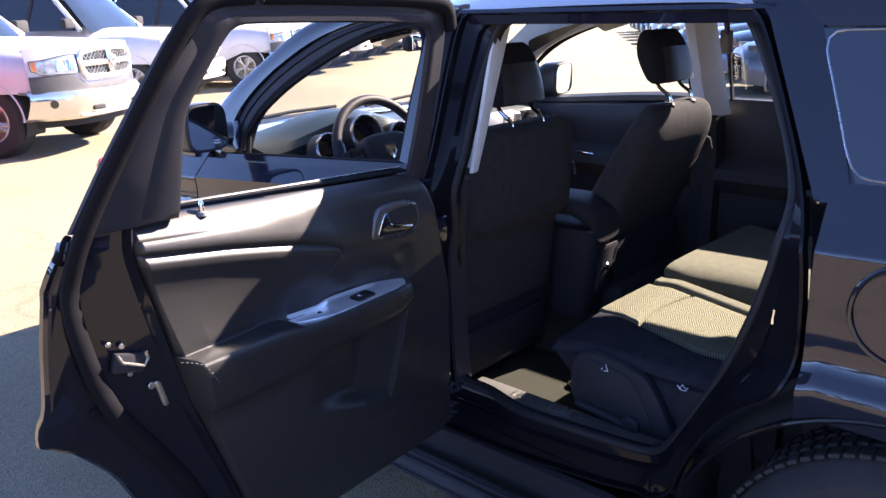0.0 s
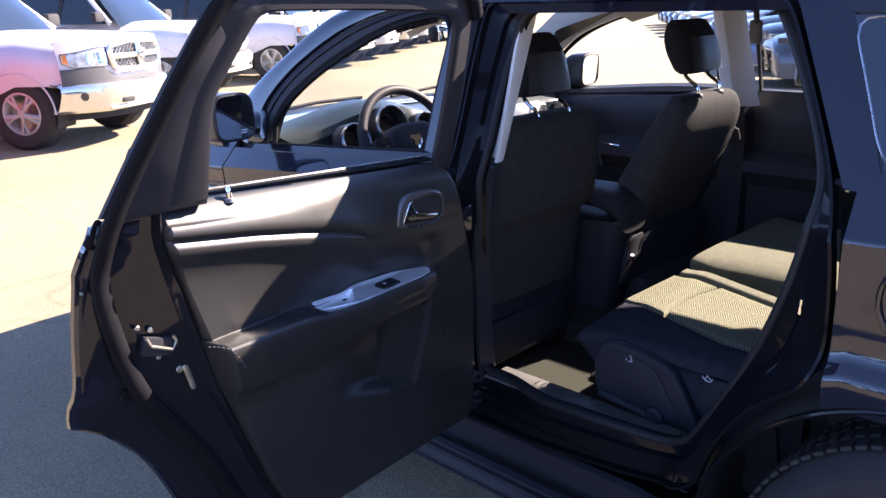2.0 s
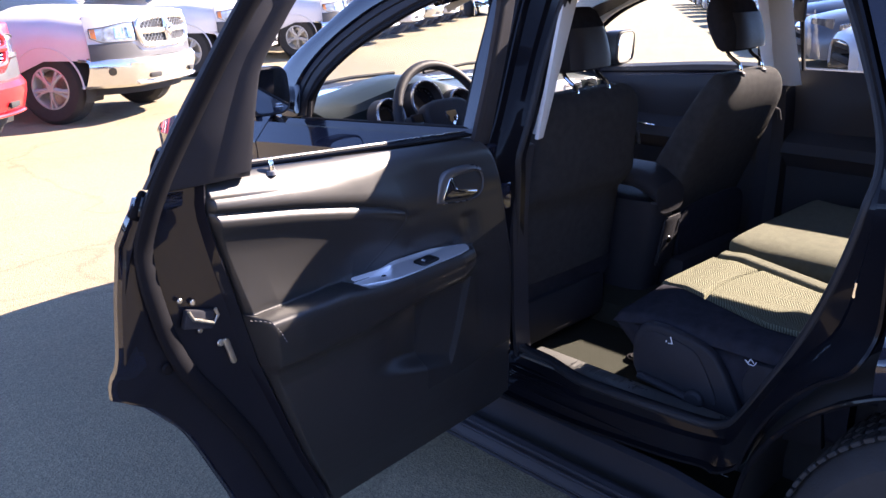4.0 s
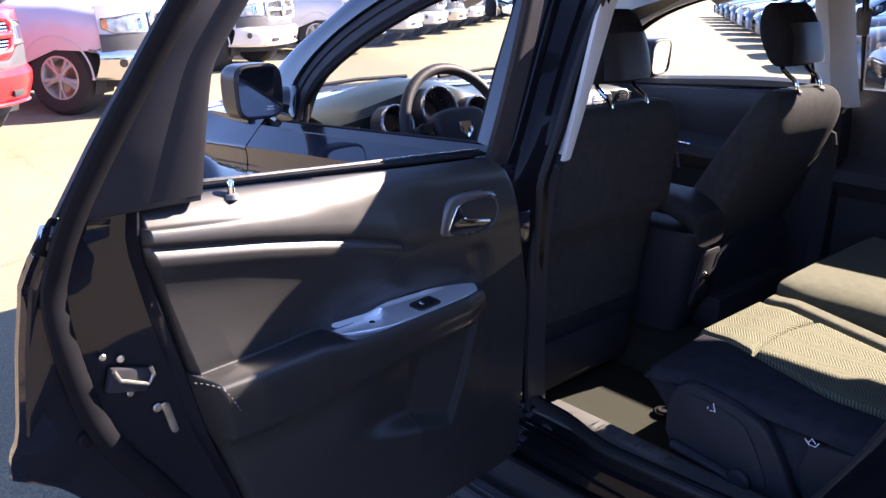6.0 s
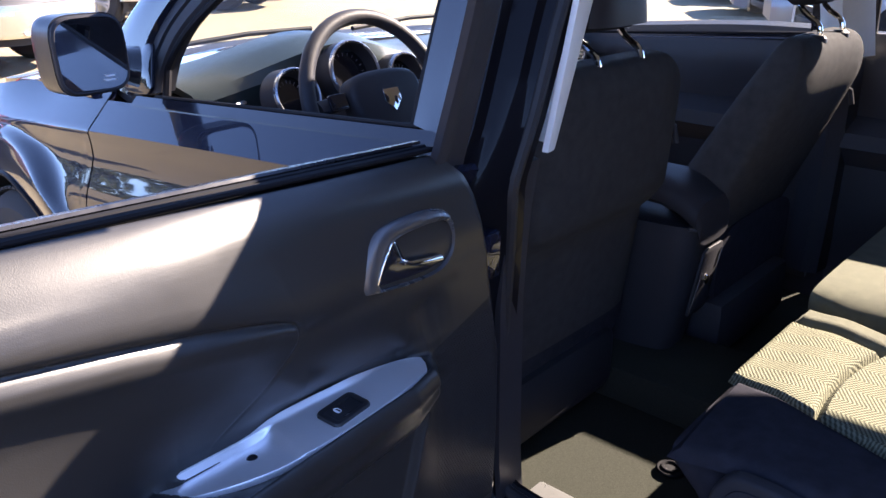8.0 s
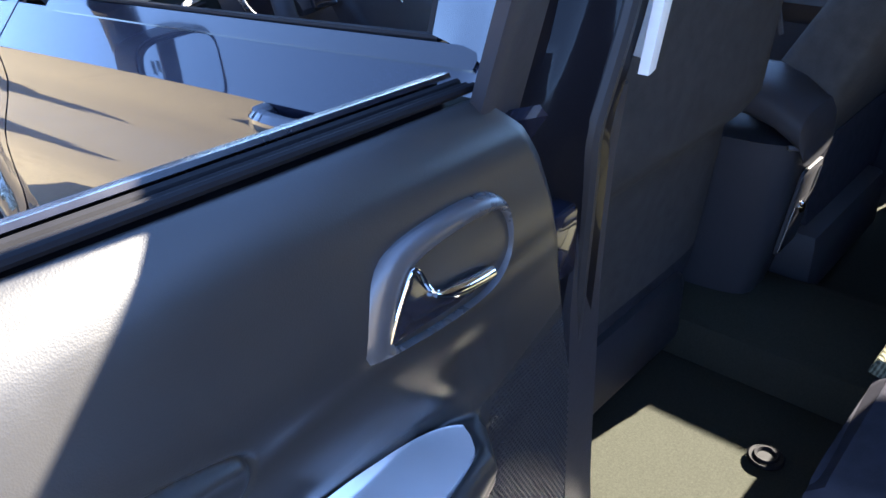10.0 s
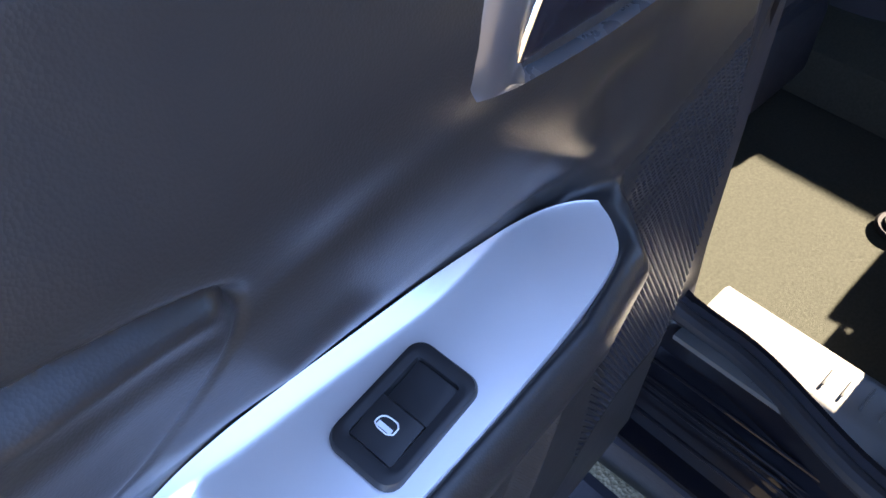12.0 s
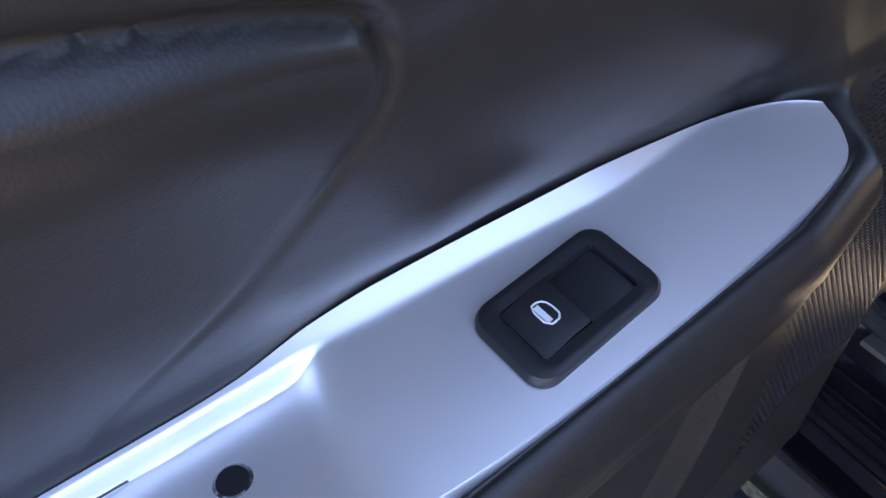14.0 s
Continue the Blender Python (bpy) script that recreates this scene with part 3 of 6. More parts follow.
# ---- wheels ----
def wheel(y, s, parent, r=0.362, w=0.225, rim_r=0.225, spokes=5, cx=0.80, z=None):
    z = r if z is None else z
    prof = [(rim_r, -w / 2 + 0.012), (rim_r + 0.03, -w / 2), (r - 0.05, -w / 2 - 0.004), (r - 0.014, -w / 2 + 0.02), (r, -w / 2 + 0.05), (r, w / 2 - 0.05), (r - 0.014, w / 2 - 0.02),
            (r - 0.05, w / 2 + 0.004), (rim_r + 0.03, w / 2), (rim_r, w / 2 - 0.012)]
    m = Matrix.Translation((s * cx, y, z)) @ Euler((0, s * math.pi / 2, 0)).to_matrix().to_4x4()
    bm = lathe(prof, 48)
    for k in range(84):          # tread blocks
        a = 2 * math.pi * k / 84
        for off in (-0.075, -0.025, 0.025, 0.075):
            box(r * math.cos(a + off * 0.5), r * math.sin(a + off * 0.5), off, 0.009, 0.020, 0.040, 0.002, bm, Euler((0, 0, a)).to_matrix(), 1)
    bm.transform(m)
    tyre = part("wheel", bm, TYRE, parent, "black tyre on an alloy wheel")
    bm = lathe([(rim_r - 0.03, -w / 2 + 0.03), (rim_r + 0.004, w / 2 - 0.01), (rim_r - 0.012, w / 2 - 0.006), (rim_r - 0.03, w / 2 - 0.03), (rim_r - 0.04, -w / 2 + 0.03)], 40)
    for k in range(spokes):
        a = 2 * math.pi * k / spokes
        for da in (-0.16, 0.16):
            tube([(0.03 * math.cos(a), 0.03 * math.sin(a), w / 2 - 0.02), (0.13 * math.cos(a + da * 0.6), 0.13 * math.sin(a + da * 0.6), w / 2 - 0.018),
                  ((rim_r - 0.01) * math.cos(a + da), (rim_r - 0.01) * math.sin(a + da), w / 2 - 0.03)], [0.034, 0.026, 0.034], 6, bm=bm, flat=0.6)
    disc((0, 0, w / 2 - 0.015), (0, 0, 1), 0.05, 0.03, 20, 0.006, bm)
    bm.transform(m)
    part("rim", bm, ALLOY, tyre)
    bm = disc((0, 0, 0), (0, 0, 1), rim_r - 0.03, 0.02, 24, 0.004)
    bm.transform(m)
    part("brake_disc", bm, STEEL, tyre)


for wy in WHEEL_Y:
    for s in (-1, 1):
        wheel(wy, s, suv)

# ---- rear doorway on the left, with the door standing open ----
o_out = smoothed(SHUT, 170, 3, True)


def facing(loop, ring, cy=-0.42, cz=0.95):
    """The points of a closed loop that lie in the same directions from the doorway's middle as those of ring."""
    q = smoothed(loop, 1600, 3, True)
    a, b = (np.arctan2(p[:, 1] - cz, p[:, 0] - cy) for p in (q, ring))
    o = np.argsort(a)
    return np.stack([np.interp(b, a[o], q[o, i], period=2 * math.pi) for i in (0, 1)], 1)


o_in = facing(OPENING, o_out)


def loop_at(k, depth):
    """A loop between the shut line (k = 0) and the opening (k = 1), set in by depth."""
    p = o_out * (1 - k) + o_in * k
    return [(-(side_x(y, z) - depth - 0.044 * min(1.0, k) * step(-0.30, -0.10, y) * (1 - 0.6 * step(0.85, 1.25, z)) * (1 - step(1.36, 1.45, z))), y, z) for y, z in p]


part("door_jamb", thick(sheet([loop_at(0, 0.004), loop_at(0.0, 0.030), loop_at(0.25, 0.040), loop_at(0.55, 0.050), loop_at(0.62, 0.066), loop_at(0.95, 0.074), loop_at(1.0, 0.10)], closed_v=True), 0.006), JAMB, suv, "glossy black painted door jamb")
part("door_seal", tube(loop_at(1.0, 0.075), 0.0105, 10, True), SEAL, suv, "black rubber seal round the doorway")
part("pillar_trim", thick(sheet([loop_at(1.0, 0.078), loop_at(1.008, 0.086), loop_at(1.012, 0.094)], closed_v=True), 0.004), PLASTIC, suv)
for x, z, r in ((-0.820, 0.466, 0.0022), (-0.833, 0.4565, 0.0016), (-0.838, 0.4525, 0.0016), (-0.843, 0.4485, 0.0016), (-0.857, 0.433, 0.0022)):
    part("sill_ridge", tube([(x, y, z) for y in (-0.70, -0.35, -0.03)], r, 8), JAMB, suv)
# striker, hinges and check strap
bm = tube([(-0.835, -0.895, 0.932), (-0.868, -0.903, 0.932), (-0.868, -0.903, 0.908), (-0.835, -0.895, 0.908)], 0.0032, 8)
part("striker", bm, CHROME, suv, "chromed door striker loop")
part("striker_plate", box(-0.830, -0.897, 0.92, 0.008, 0.035, 0.06, 0.003), JAMB, suv)
for z in (0.55, 0.95):
    bm = box(-0.875, -0.055, z, 0.05, 0.035, 0.07, 0.006)
    tube([(-0.895, -0.04, z - 0.05), (-0.895, -0.04, z + 0.05)], 0.010, 10, bm=bm)
    part("door_hinge", bm, PAINT, suv)
part("check_strap", box(-0.885, -0.062, 0.76, 0.05, 0.008, 0.022, 0.003), JAMB, suv)

# ---- the open rear door ----
OPEN = 85.0
HINGE = Vector((-0.90, -0.03, 0))
DU = Vector((-math.sin(radians(OPEN)), -math.cos(radians(OPEN)), 0))      # from the hinge to the free edge
DV = Vector((math.cos(radians(OPEN)), -math.sin(radians(OPEN)), 0))       # towards the cabin side


def dp(u, v, z):
    return HINGE + DU * u + DV * v + Vector((0, 0, z))


def lean(z):
    """How far the upper frame leans in."""
    return 0.36 * max(0.0, z - 1.06)


def v_out(z, u=0.5):
    return 0.90 - side_x(-u, z)


FREE_EDGE = [(0.770, 0.40), (0.805, 0.52), (0.852, 0.638), (0.874, 0.684), (0.933, 0.754), (0.993, 0.795), (0.990, 0.81), (0.968, 0.98), (0.945, 1.10), (0.925, 1.145)]


def belt_z(u):
    return 1.110 + 0.062 * u


fe = resample(FREE_EDGE, 40)
rows = []
for k in np.linspace(0, 1, 26):
    rows.append([dp(u * k, v_out(min(1.12, z + (1 - k) * (0.40 + (1.085 - 0.40) * j / 39 - z)), u * k), z + (1 - k) * (0.40 + (1.085 - 0.40) * j / 39 - z)) for j, (u, z) in enumerate(fe)])
rear_door = part("rear_door", thick(sheet(rows), 0.012), PAINT, suv, "rear side door standing wide open, black outside with dark trim inside")

# window frame: a deep band round the opening
FRAME_OUT = [(0.0, 1.06), (0.030, 1.25), (0.062, 1.42), (0.085, 1.475), (0.14, 1.497), (0.40, 1.508), (0.62, 1.512), (0.70, 1.512), (0.742, 1.500), (0.800, 1.400), (0.868, 1.270), (0.900, 1.200), (0.918, 1.160)]
FRAME_IN = [(0.075, 1.09), (0.090, 1.25), (0.115, 1.40), (0.130, 1.440), (0.165, 1.454), (0.40, 1.464), (0.60, 1.468), (0.655, 1.468), (0.676, 1.440), (0.708, 1.380), (0.731, 1.338), (0.731, 1.30), (0.728, 1.23), (0.722, 1.156)]
f_out, f_in = smoothed(FRAME_OUT, 80, 2), smoothed(FRAME_IN, 80, 2)


def frame_row(k, v):
    return [dp(*(lambda q: (q[0], 0.55 * v * (1 - 0.40 * (1 - step(0.10, 0.30, q[0]))) + lean(q[1]), q[1]))(a * (1 - k) + b * k)) for a, b in zip(f_out, f_in)]


part("window_frame", sheet([frame_row(0, 0.0), frame_row(0, 0.018), frame_row(0.12, 0.026), frame_row(0.55, 0.030), frame_row(0.62, 0.036), frame_row(0.93, 0.040), frame_row(1, 0.034), frame_row(1, 0.0)], closed_u=True, cap=False),
     PLASTIC, rear_door, "matt black window frame of the open door")
SAIL = [(0.722, 1.146), (0.727, 1.23), (0.730, 1.30), (0.734, 1.335), (0.728, 1.352), (0.712, 1.385), (0.716, 1.43), (0.735, 1.452), (0.800, 1.372), (0.862, 1.245), (0.889, 1.182), (0.893, 1.150)]
part("sail_panel", slab(SAIL, lambda a, b, h: dp(a, 0.000 + lean(b) + h, b), 0.019, 0.003), PLASTIC, rear_door, "matt black corner panel of the door frame")
seal = [(0.06, 1.44), (0.09, 1.488), (0.15, 1.500), (0.40, 1.510), (0.60, 1.514), (0.700, 1.512), (0.738, 1.485), (0.785, 1.400), (0.868, 1.230), (0.903, 1.15), (0.922, 1.082), (0.926, 1.024), (0.917, 0.961), (0.901, 0.883), (0.873, 0.812), (0.822, 0.736), (0.763, 0.638), (0.735, 0.575), (0.69, 0.47), (0.66, 0.42)]
part("door_edge_seal", tube([dp(u, 0.014 + 0.010 * (1 - step(1.0, 1.25, z)) + lean(z), z) for u, z in smoothed(seal, 110, 2)], 0.017, 12, flat=0.55, axis=tuple(DU)), RUBBER, rear_door, "black rubber seal along the door edge")
# shiny corner panel and jamb of the free edge
jamb_a = resample([(0.66, 0.42), (0.735, 0.575), (0.763, 0.638), (0.822, 0.736), (0.873, 0.812), (0.901, 0.883), (0.917, 0.961), (0.926, 1.024), (0.922, 1.082), (0.905, 1.14), (0.86, 1.23)], 30)
TRIM_LEFT = [(0.60, 0.42), (0.662, 0.558), (0.745, 0.794), (0.772, 0.905), (0.822, 1.097), (0.818, 1.150)]
jamb_b = resample(TRIM_LEFT[:-1] + [(0.815, 1.16)], 30)
fe_j = resample(FREE_EDGE, 30)
rows = [[dp(u, v_out(min(z, 1.12), u) + 0.003, z) for u, z in fe_j], [dp(u - 0.012, v_out(min(z, 1.12), u) + 0.016, z) for u, z in fe_j],
        [dp(u + 0.012, 0.012 + lean(z), z) for u, z in jamb_a], [dp(u - 0.008, 0.016 + lean(z), z) for u, z in jamb_a]]
for k, v in ((0.35, 0.022), (0.6, 0.024), (0.9, 0.032), (1.0, 0.05)):
    rows.append([dp(*(lambda q: (q[0], v, q[1]))(a * (1 - k) + b * k)) for a, b in zip(jamb_a, jamb_b)])
part("door_edge", thick(sheet(rows), 0.004), EDGE_PAINT, rear_door, "glossy black painted door edge")
def knit_material():
    m = material("knit_patterned_plastic", (0.021, 0.021, 0.022), 0.5, vary=0.1, spec=0.15)
    t = m.node_tree
    tc = t.nodes.new("ShaderNodeTexCoord")
    mp = t.nodes.new("ShaderNodeMapping")
    mp.inputs["Rotation"].default_value = (radians(90), 0, radians(0))
    br = t.nodes.new("ShaderNodeTexBrick")
    br.inputs["Scale"].default_value, br.inputs["Mortar Size"].default_value = 170, 0.10
    br.inputs["Brick Width"].default_value, br.inputs["Row Height"].default_value = 0.75, 0.42
    bump = t.nodes.new("ShaderNodeBump")
    bump.inputs["Strength"].default_value, bump.inputs["Distance"].default_value = 0.9, 0.0012
    t.links.new(tc.outputs["Object"], mp.inputs[0])
    t.links.new(mp.outputs[0], br.inputs["Vector"])
    t.links.new(br.outputs["Fac"], bump.inputs["Height"])
    t.links.new(bump.outputs[0], t.nodes["Principled BSDF"].inputs["Normal"])
    return m


KNIT = knit_material()


# --- inner trim: one moulded surface, followed down from the window line
def groove_z(u):
    return float(np.interp(u, (0.30, 0.326, 0.345, 0.36, 0.38, 0.41, 0.453, 0.53, 0.632, 0.82), (0.975, 0.986, 0.9965, 1.003, 1.010, 1.0195, 1.031, 1.048, 1.068, 1.098)))


ARM_Z = 0.866


def arm_v(u):
    """How far the armrest stands out."""
    return float(np.interp(u, (-0.04, 0.07, 0.125, 0.165, 0.22, 0.40, 0.60, 0.74, 0.80), (0.0478, 0.0478, 0.050, 0.084, 0.094, 0.096, 0.108, 0.120, 0.118)))


def wall_v(u):
    """The wall just above the armrest."""
    return float(np.interp(u, (-0.04, 0.105, 0.132, 0.145, 0.158, 0.178, 0.207, 0.252, 0.308, 0.358, 0.446, 0.50, 0.62, 0.74, 0.82), (0.0475, 0.0475, 0.0450, 0.038, 0.0300, 0.0245, 0.0225, 0.0185, 0.0125, 0.0092, 0.0075, 0.0065, 0.040, 0.056, 0.058)))


def arm_top(u):
    return ARM_Z + float(np.interp(u, (0.0, 0.40, 0.50, 0.60, 0.75), (0.0, 0.0, 0.004, 0.022, 0.030)))


def arm_low(u):
    return float(np.interp(u, (-0.04, 0.12, 0.22, 0.37, 0.59, 0.72, 0.82), (0.845, 0.835, 0.806, 0.800, 0.785, 0.786, 0.79)))


def dip(u, v):
    """The finger scoop in the armrest's top."""
    front = float(np.interp(u, (0.34, 0.395, 0.437, 0.475, 0.495, 0.508), (0.086, 0.0795, 0.069, 0.050, 0.036, 0.0205)))
    return 0.018 * step(0.345, 0.365, u) * (1 - step(0.494, 0.505, u)) * step(0.0, 0.003, v - 0.017) * step(0.0, 0.004, front - v)


def profile(u):
    """The trim's section at u: (v, z) from the window line to the bottom."""
    zb, za, av, wv, zl = belt_z(u), arm_top(u), arm_v(u), wall_v(u), arm_low(u)
    lo = 0.050 + 0.016 * step(0.04, 0.26, u)
    g = step(0.30, 0.46, u)                       # how far the padded bolster is formed
    zg = max(0.99, groove_z(max(0.33, u)))
    q = step(0.24, 0.45, u)                       # the pad swells away from the handle
    f = step(0.15, 0.19, u) * (1 - step(0.505, 0.54, u))
    a = step(0.11, 0.165, u)                      # the armrest ends behind the plate's tip
    wide = sum(wall_v(u + e) for e in (-0.06, -0.04, -0.02, 0.0, 0.02, 0.04, 0.06)) / 7
    pts = [(0.010, zb - 0.003), (0.013, zb), (0.018, zb - 0.002), (0.025 + 0.002 * q, zb - 0.008), (0.036 + 0.005 * q, zb - 0.022), (0.042 + 0.010 * q, zb - 0.038), (0.0445 + 0.015 * q, zg + (zb - zg) * 0.46), (0.050 + 0.017 * q, zg + (zb - zg) * 0.20), (0.0500 + 0.012 * q, zg + 0.005)]
    pts += [(0.048 + 0.011 * g, zg - 0.010), (0.049 + 0.012 * g, zg - 0.022), (0.0475 + 0.006 * g, zg - 0.040), *[(wv + (wide - wv) * step(0.0, 0.6, h) + 0.004 * a + (0.042 + 0.003 * g - wide) * w * a, za + (zg - 0.046 - za) * h) for w, h in ((0.94, 0.86), (0.80, 0.68), (0.54, 0.48), (0.25, 0.29))], (wv + 0.0048 * a, za + 0.015)]
    pts += [(wv + 0.0045 * a, za + 0.007), (wv + 0.005 * a, za + 0.001 - 0.004 * f), (wv + 0.010 * a, za + 0.001 - 0.008 * f - 0.003 * (1 - a)), ((wv + av) / 2, za + 0.004 - 0.011 * f - 0.010 * (1 - a)), (av - 0.013 * a, za + 0.003 - 0.010 * f - 0.012 * (1 - a)), (av - 0.0090 * a, za + 0.002 + 0.001 * f - 0.014 * (1 - a)), (av - 0.004 * a, za + 0.0008 + 0.0035 * f - 0.016 * (1 - a)), (av + 0.002 * a, za - 0.004 - 0.015 * (1 - a)), (av + 0.004 * a, za - 0.020 - 0.005 * (1 - a)), (av - 0.001 * a, (za + zl) / 2 - 0.005 * (1 - a)), ((av * 0.6 + 0.034) * a + 0.0482 * (1 - a), zl + 0.008 - 0.012 * (1 - a)), ((av * 0.3 + lo - 0.014) * a + 0.0485 * (1 - a), zl - 0.004 - 0.010 * (1 - a))]
    pts += [(lo, zl - 0.03), (lo + 0.002, 0.70), (lo, 0.60), (lo - 0.006, 0.50), (0.040, 0.40)]
    return resample(smoothed(pts, 300, 2), 440)


def tongue(u, z):
    """Depths inside the bolster: below its groove, and behind the seam at its tip."""
    tip = float(np.interp(z, (0.87, 0.93, 0.98, 1.02), (0.437, 0.381, 0.334, 0.31)))
    return (groove_z(u) - z) * 0.95, (u - tip) * 0.93


def in_pocket(u, z):
    """The map pocket: a sharp slanting edge towards the hinge and a sloping floor, fading out to the rear."""
    side = (u - 0.124 - (0.82 - z) * 0.409) * 0.92
    floor = (z - 0.590 - (u - 0.218) * 0.27) * 0.96
    return (0.30 * step(0.0, 0.003, side) + 0.70 * min(1.0, max(0.0, side / 0.10)) ** 0.9) * (1 - step(0.10, 0.30, side)) * step(-0.004, 0.030, floor) * (1 - step(0.775, 0.80, z))


rows, cols = [], 400
for i in range(cols):
    k = i / (cols - 1)
    ref_u = -0.03 + 0.85 * k
    line = []
    for v, z in profile(ref_u):
        left = float(np.interp(z, [q[1] for q in TRIM_LEFT], [q[0] for q in TRIM_LEFT]))
        right = float(np.interp(z, (0.40, 0.80, 0.97, 1.05, 1.08, 1.11, 1.12), (-0.045, -0.045, -0.012, 0.016, 0.035, 0.07, 0.10)))
        u = right + (left - right) * k
        if u > 0.29 and 0.872 < z < 1.11:                  # the bolster's raised, rounded edge below its groove
            a, b = tongue(u, z)
            r = 0.020
            d = r - math.hypot(r - a, r - b) if a < r and b < r else min(a, b)
            along = 0.22 + 0.78 * step(-0.012, 0.008, b - a)
            v += (0.0090 - 0.0040 * (1 - step(0.0, 0.07, b))) * step(-0.001, 0.0075 + 0.006 * step(0.33, 0.5, u), d) * math.exp(-max(0.0, a) / (0.03 + 0.03 * step(0.0, 0.09, b)))
            v -= 0.0046 * math.exp(-((d + 0.0015) / 0.0028) ** 2) * along * step(0.872, 0.885, z)
        v -= 0.042 * in_pocket(u, z)
        if abs(z - arm_top(u)) < 0.012 and v < arm_v(u) - 0.010:
            z -= dip(u, v)
        edge = min(1.0, (1 - k) / 0.02)
        v = v * edge ** 0.4 if edge < 1 else v
        v = 0.03 + (v - 0.03) * min(1.0, (k + 0.012) / 0.025) ** 0.5
        line.append(dp(u, v, z))
    rows.append(line)
TRIM_ROWS = rows
bm = sheet(rows)
bm.faces.ensure_lookup_table()
for f in bm.faces:
    c = f.calc_center_median() - HINGE
    u, z = c.dot(DU), c.z
    f.material_index = 1 if (u < 0.30 and 0.56 < z < arm_low(u) - 0.004 or u < 0.12 and 0.56 < z < 0.862 + 0.25 * (0.12 - u)) else 0
part("door_trim", bm, [VINYL, KNIT], rear_door, "dark grained vinyl inner door trim with a knit-pattern lower inlay", sharp=80)
# belt seals along the window: a smooth outer moulding and two dark lips
us = np.linspace(0.06, 0.735, 14)
part("belt_moulding", thick(sheet([[dp(u, v, belt_z(u) + z) for u in us] for v, z in ((-0.028, -0.008), (-0.026, 0.002), (-0.022, 0.005), (-0.013, 0.006), (-0.011, 0.003))]), 0.003), BELT_BLACK, rear_door, "black moulding along the window slot")
part("slot_filler", thick(sheet([[dp(u, v, belt_z(u) - 0.010) for u in us] for v in (-0.028, 0.012)]), 0.004), RUBBER, rear_door)
for v, r, z in ((-0.006, 0.0040, -0.001), (0.002, 0.0036, -0.002), (0.0085, 0.0036, -0.001)):
    part("belt_seal", tube([dp(u, v, belt_z(u) + z) for u in us], r, 8), RUBBER, rear_door, "black rubber lip along the window slot")
# lock pin
LOCK = dp(0.662, 0.030, belt_z(0.662) - 0.016)
bm = lathe([(0, 0.027), (0.0032, 0.027), (0.0048, 0.024), (0.0054, 0.012), (0.0046, 0.0)], 16)
bm.transform(Matrix.Translation(LOCK))
part("lock_pin", bm, CHROME, rear_door, "chrome-tipped door lock pin")
bm = lathe([(0.0055, 0.0075), (0.0095, 0.0065), (0.0125, 0.0)], 20)
bm.transform(Matrix.Translation(LOCK))
part("lock_pin_collar", bm, BOWL, rear_door)

# inner handle: silver bezel, black bowl, chrome lever
BEZEL = [(0.2425, 0.993), (0.2343, 1.0215), (0.2215, 1.049), (0.206, 1.0575), (0.1687, 1.060), (0.1245, 1.058), (0.0955, 1.053), (0.0775, 1.041), (0.0719, 1.0135), (0.0772, 0.987), (0.1017, 0.9725), (0.1652, 0.9755), (0.2093, 0.983), (0.236, 0.986)]
OPENING_IN = [(0.2135, 0.988), (0.207, 1.006), (0.196, 1.028), (0.181, 1.0385), (0.140, 1.0405), (0.100, 1.0385), (0.082, 1.0345), (0.0738, 1.012), (0.079, 0.989), (0.102, 0.9755), (0.160, 0.9790), (0.203, 0.9855)]
WALL = 0.047
HANDLE_MID = np.array((0.143, 1.012))


def by_angle(outline, n=72):
    """An outline as n points at even angles round the handle's middle."""
    p = smoothed(outline, 400, 2, True) - HANDLE_MID
    a = np.arctan2(p[:, 1], p[:, 0])
    order = np.argsort(a)
    t = np.linspace(-math.pi, math.pi, n + 1)[:-1]
    r = np.interp(t, a[order], np.hypot(p[:, 0], p[:, 1])[order], period=2 * math.pi)
    return HANDLE_MID + np.stack([np.cos(t) * r, np.sin(t) * r], 1)


bz_out, bz_in = by_angle(BEZEL), by_angle(OPENING_IN)


def bezel_row(k, v):
    return [dp(*(lambda q: (q[0], v, q[1]))(a * (1 - k) + b * k)) for a, b in zip(bz_out, bz_in)]


def bowl_row(k, v):
    """A ring of the bowl, k of the opening's size; the bowl is deepest behind the lever."""
    ring = HANDLE_MID + (bz_in - HANDLE_MID) * k
    return [dp(u, v - 0.010 * step(0.10, 0.16, u) * (1 - k ** 4), z) for u, z in ring]


part("handle_bezel", sheet([bezel_row(0, WALL - 0.012), bezel_row(0, WALL - 0.001), bezel_row(0.06, WALL + 0.0025), bezel_row(0.22, WALL + 0.0055), bezel_row(0.5, WALL + 0.0068), bezel_row(0.82, WALL + 0.0045), bezel_row(0.96, WALL + 0.0012), bezel_row(1.0, WALL - 0.003), bezel_row(1.0, WALL - 0.012)], closed_v=True), BEZEL_SATIN, rear_door, "satin grey handle bezel")
part("handle_bowl", sheet([bowl_row(1.0, WALL - 0.002), bowl_row(0.97, WALL - 0.007), bowl_row(0.85, WALL - 0.010), bowl_row(0.6, WALL - 0.012), bowl_row(0.3, WALL - 0.013), bowl_row(0.02, WALL - 0.013)], closed_v=True), BOWL, rear_door, "smooth grey bowl behind the handle")
LEVER = [(0.2165, 0.9945), (0.2125, 1.007), (0.2055, 1.0225), (0.1965, 1.0375), (0.1925, 1.0395), (0.1880, 1.0365), (0.1800, 1.021), (0.1730, 1.0115), (0.1660, 1.0075)]
lv = smoothed(LEVER, 44, 1)
ks = np.linspace(0, 1, 44)
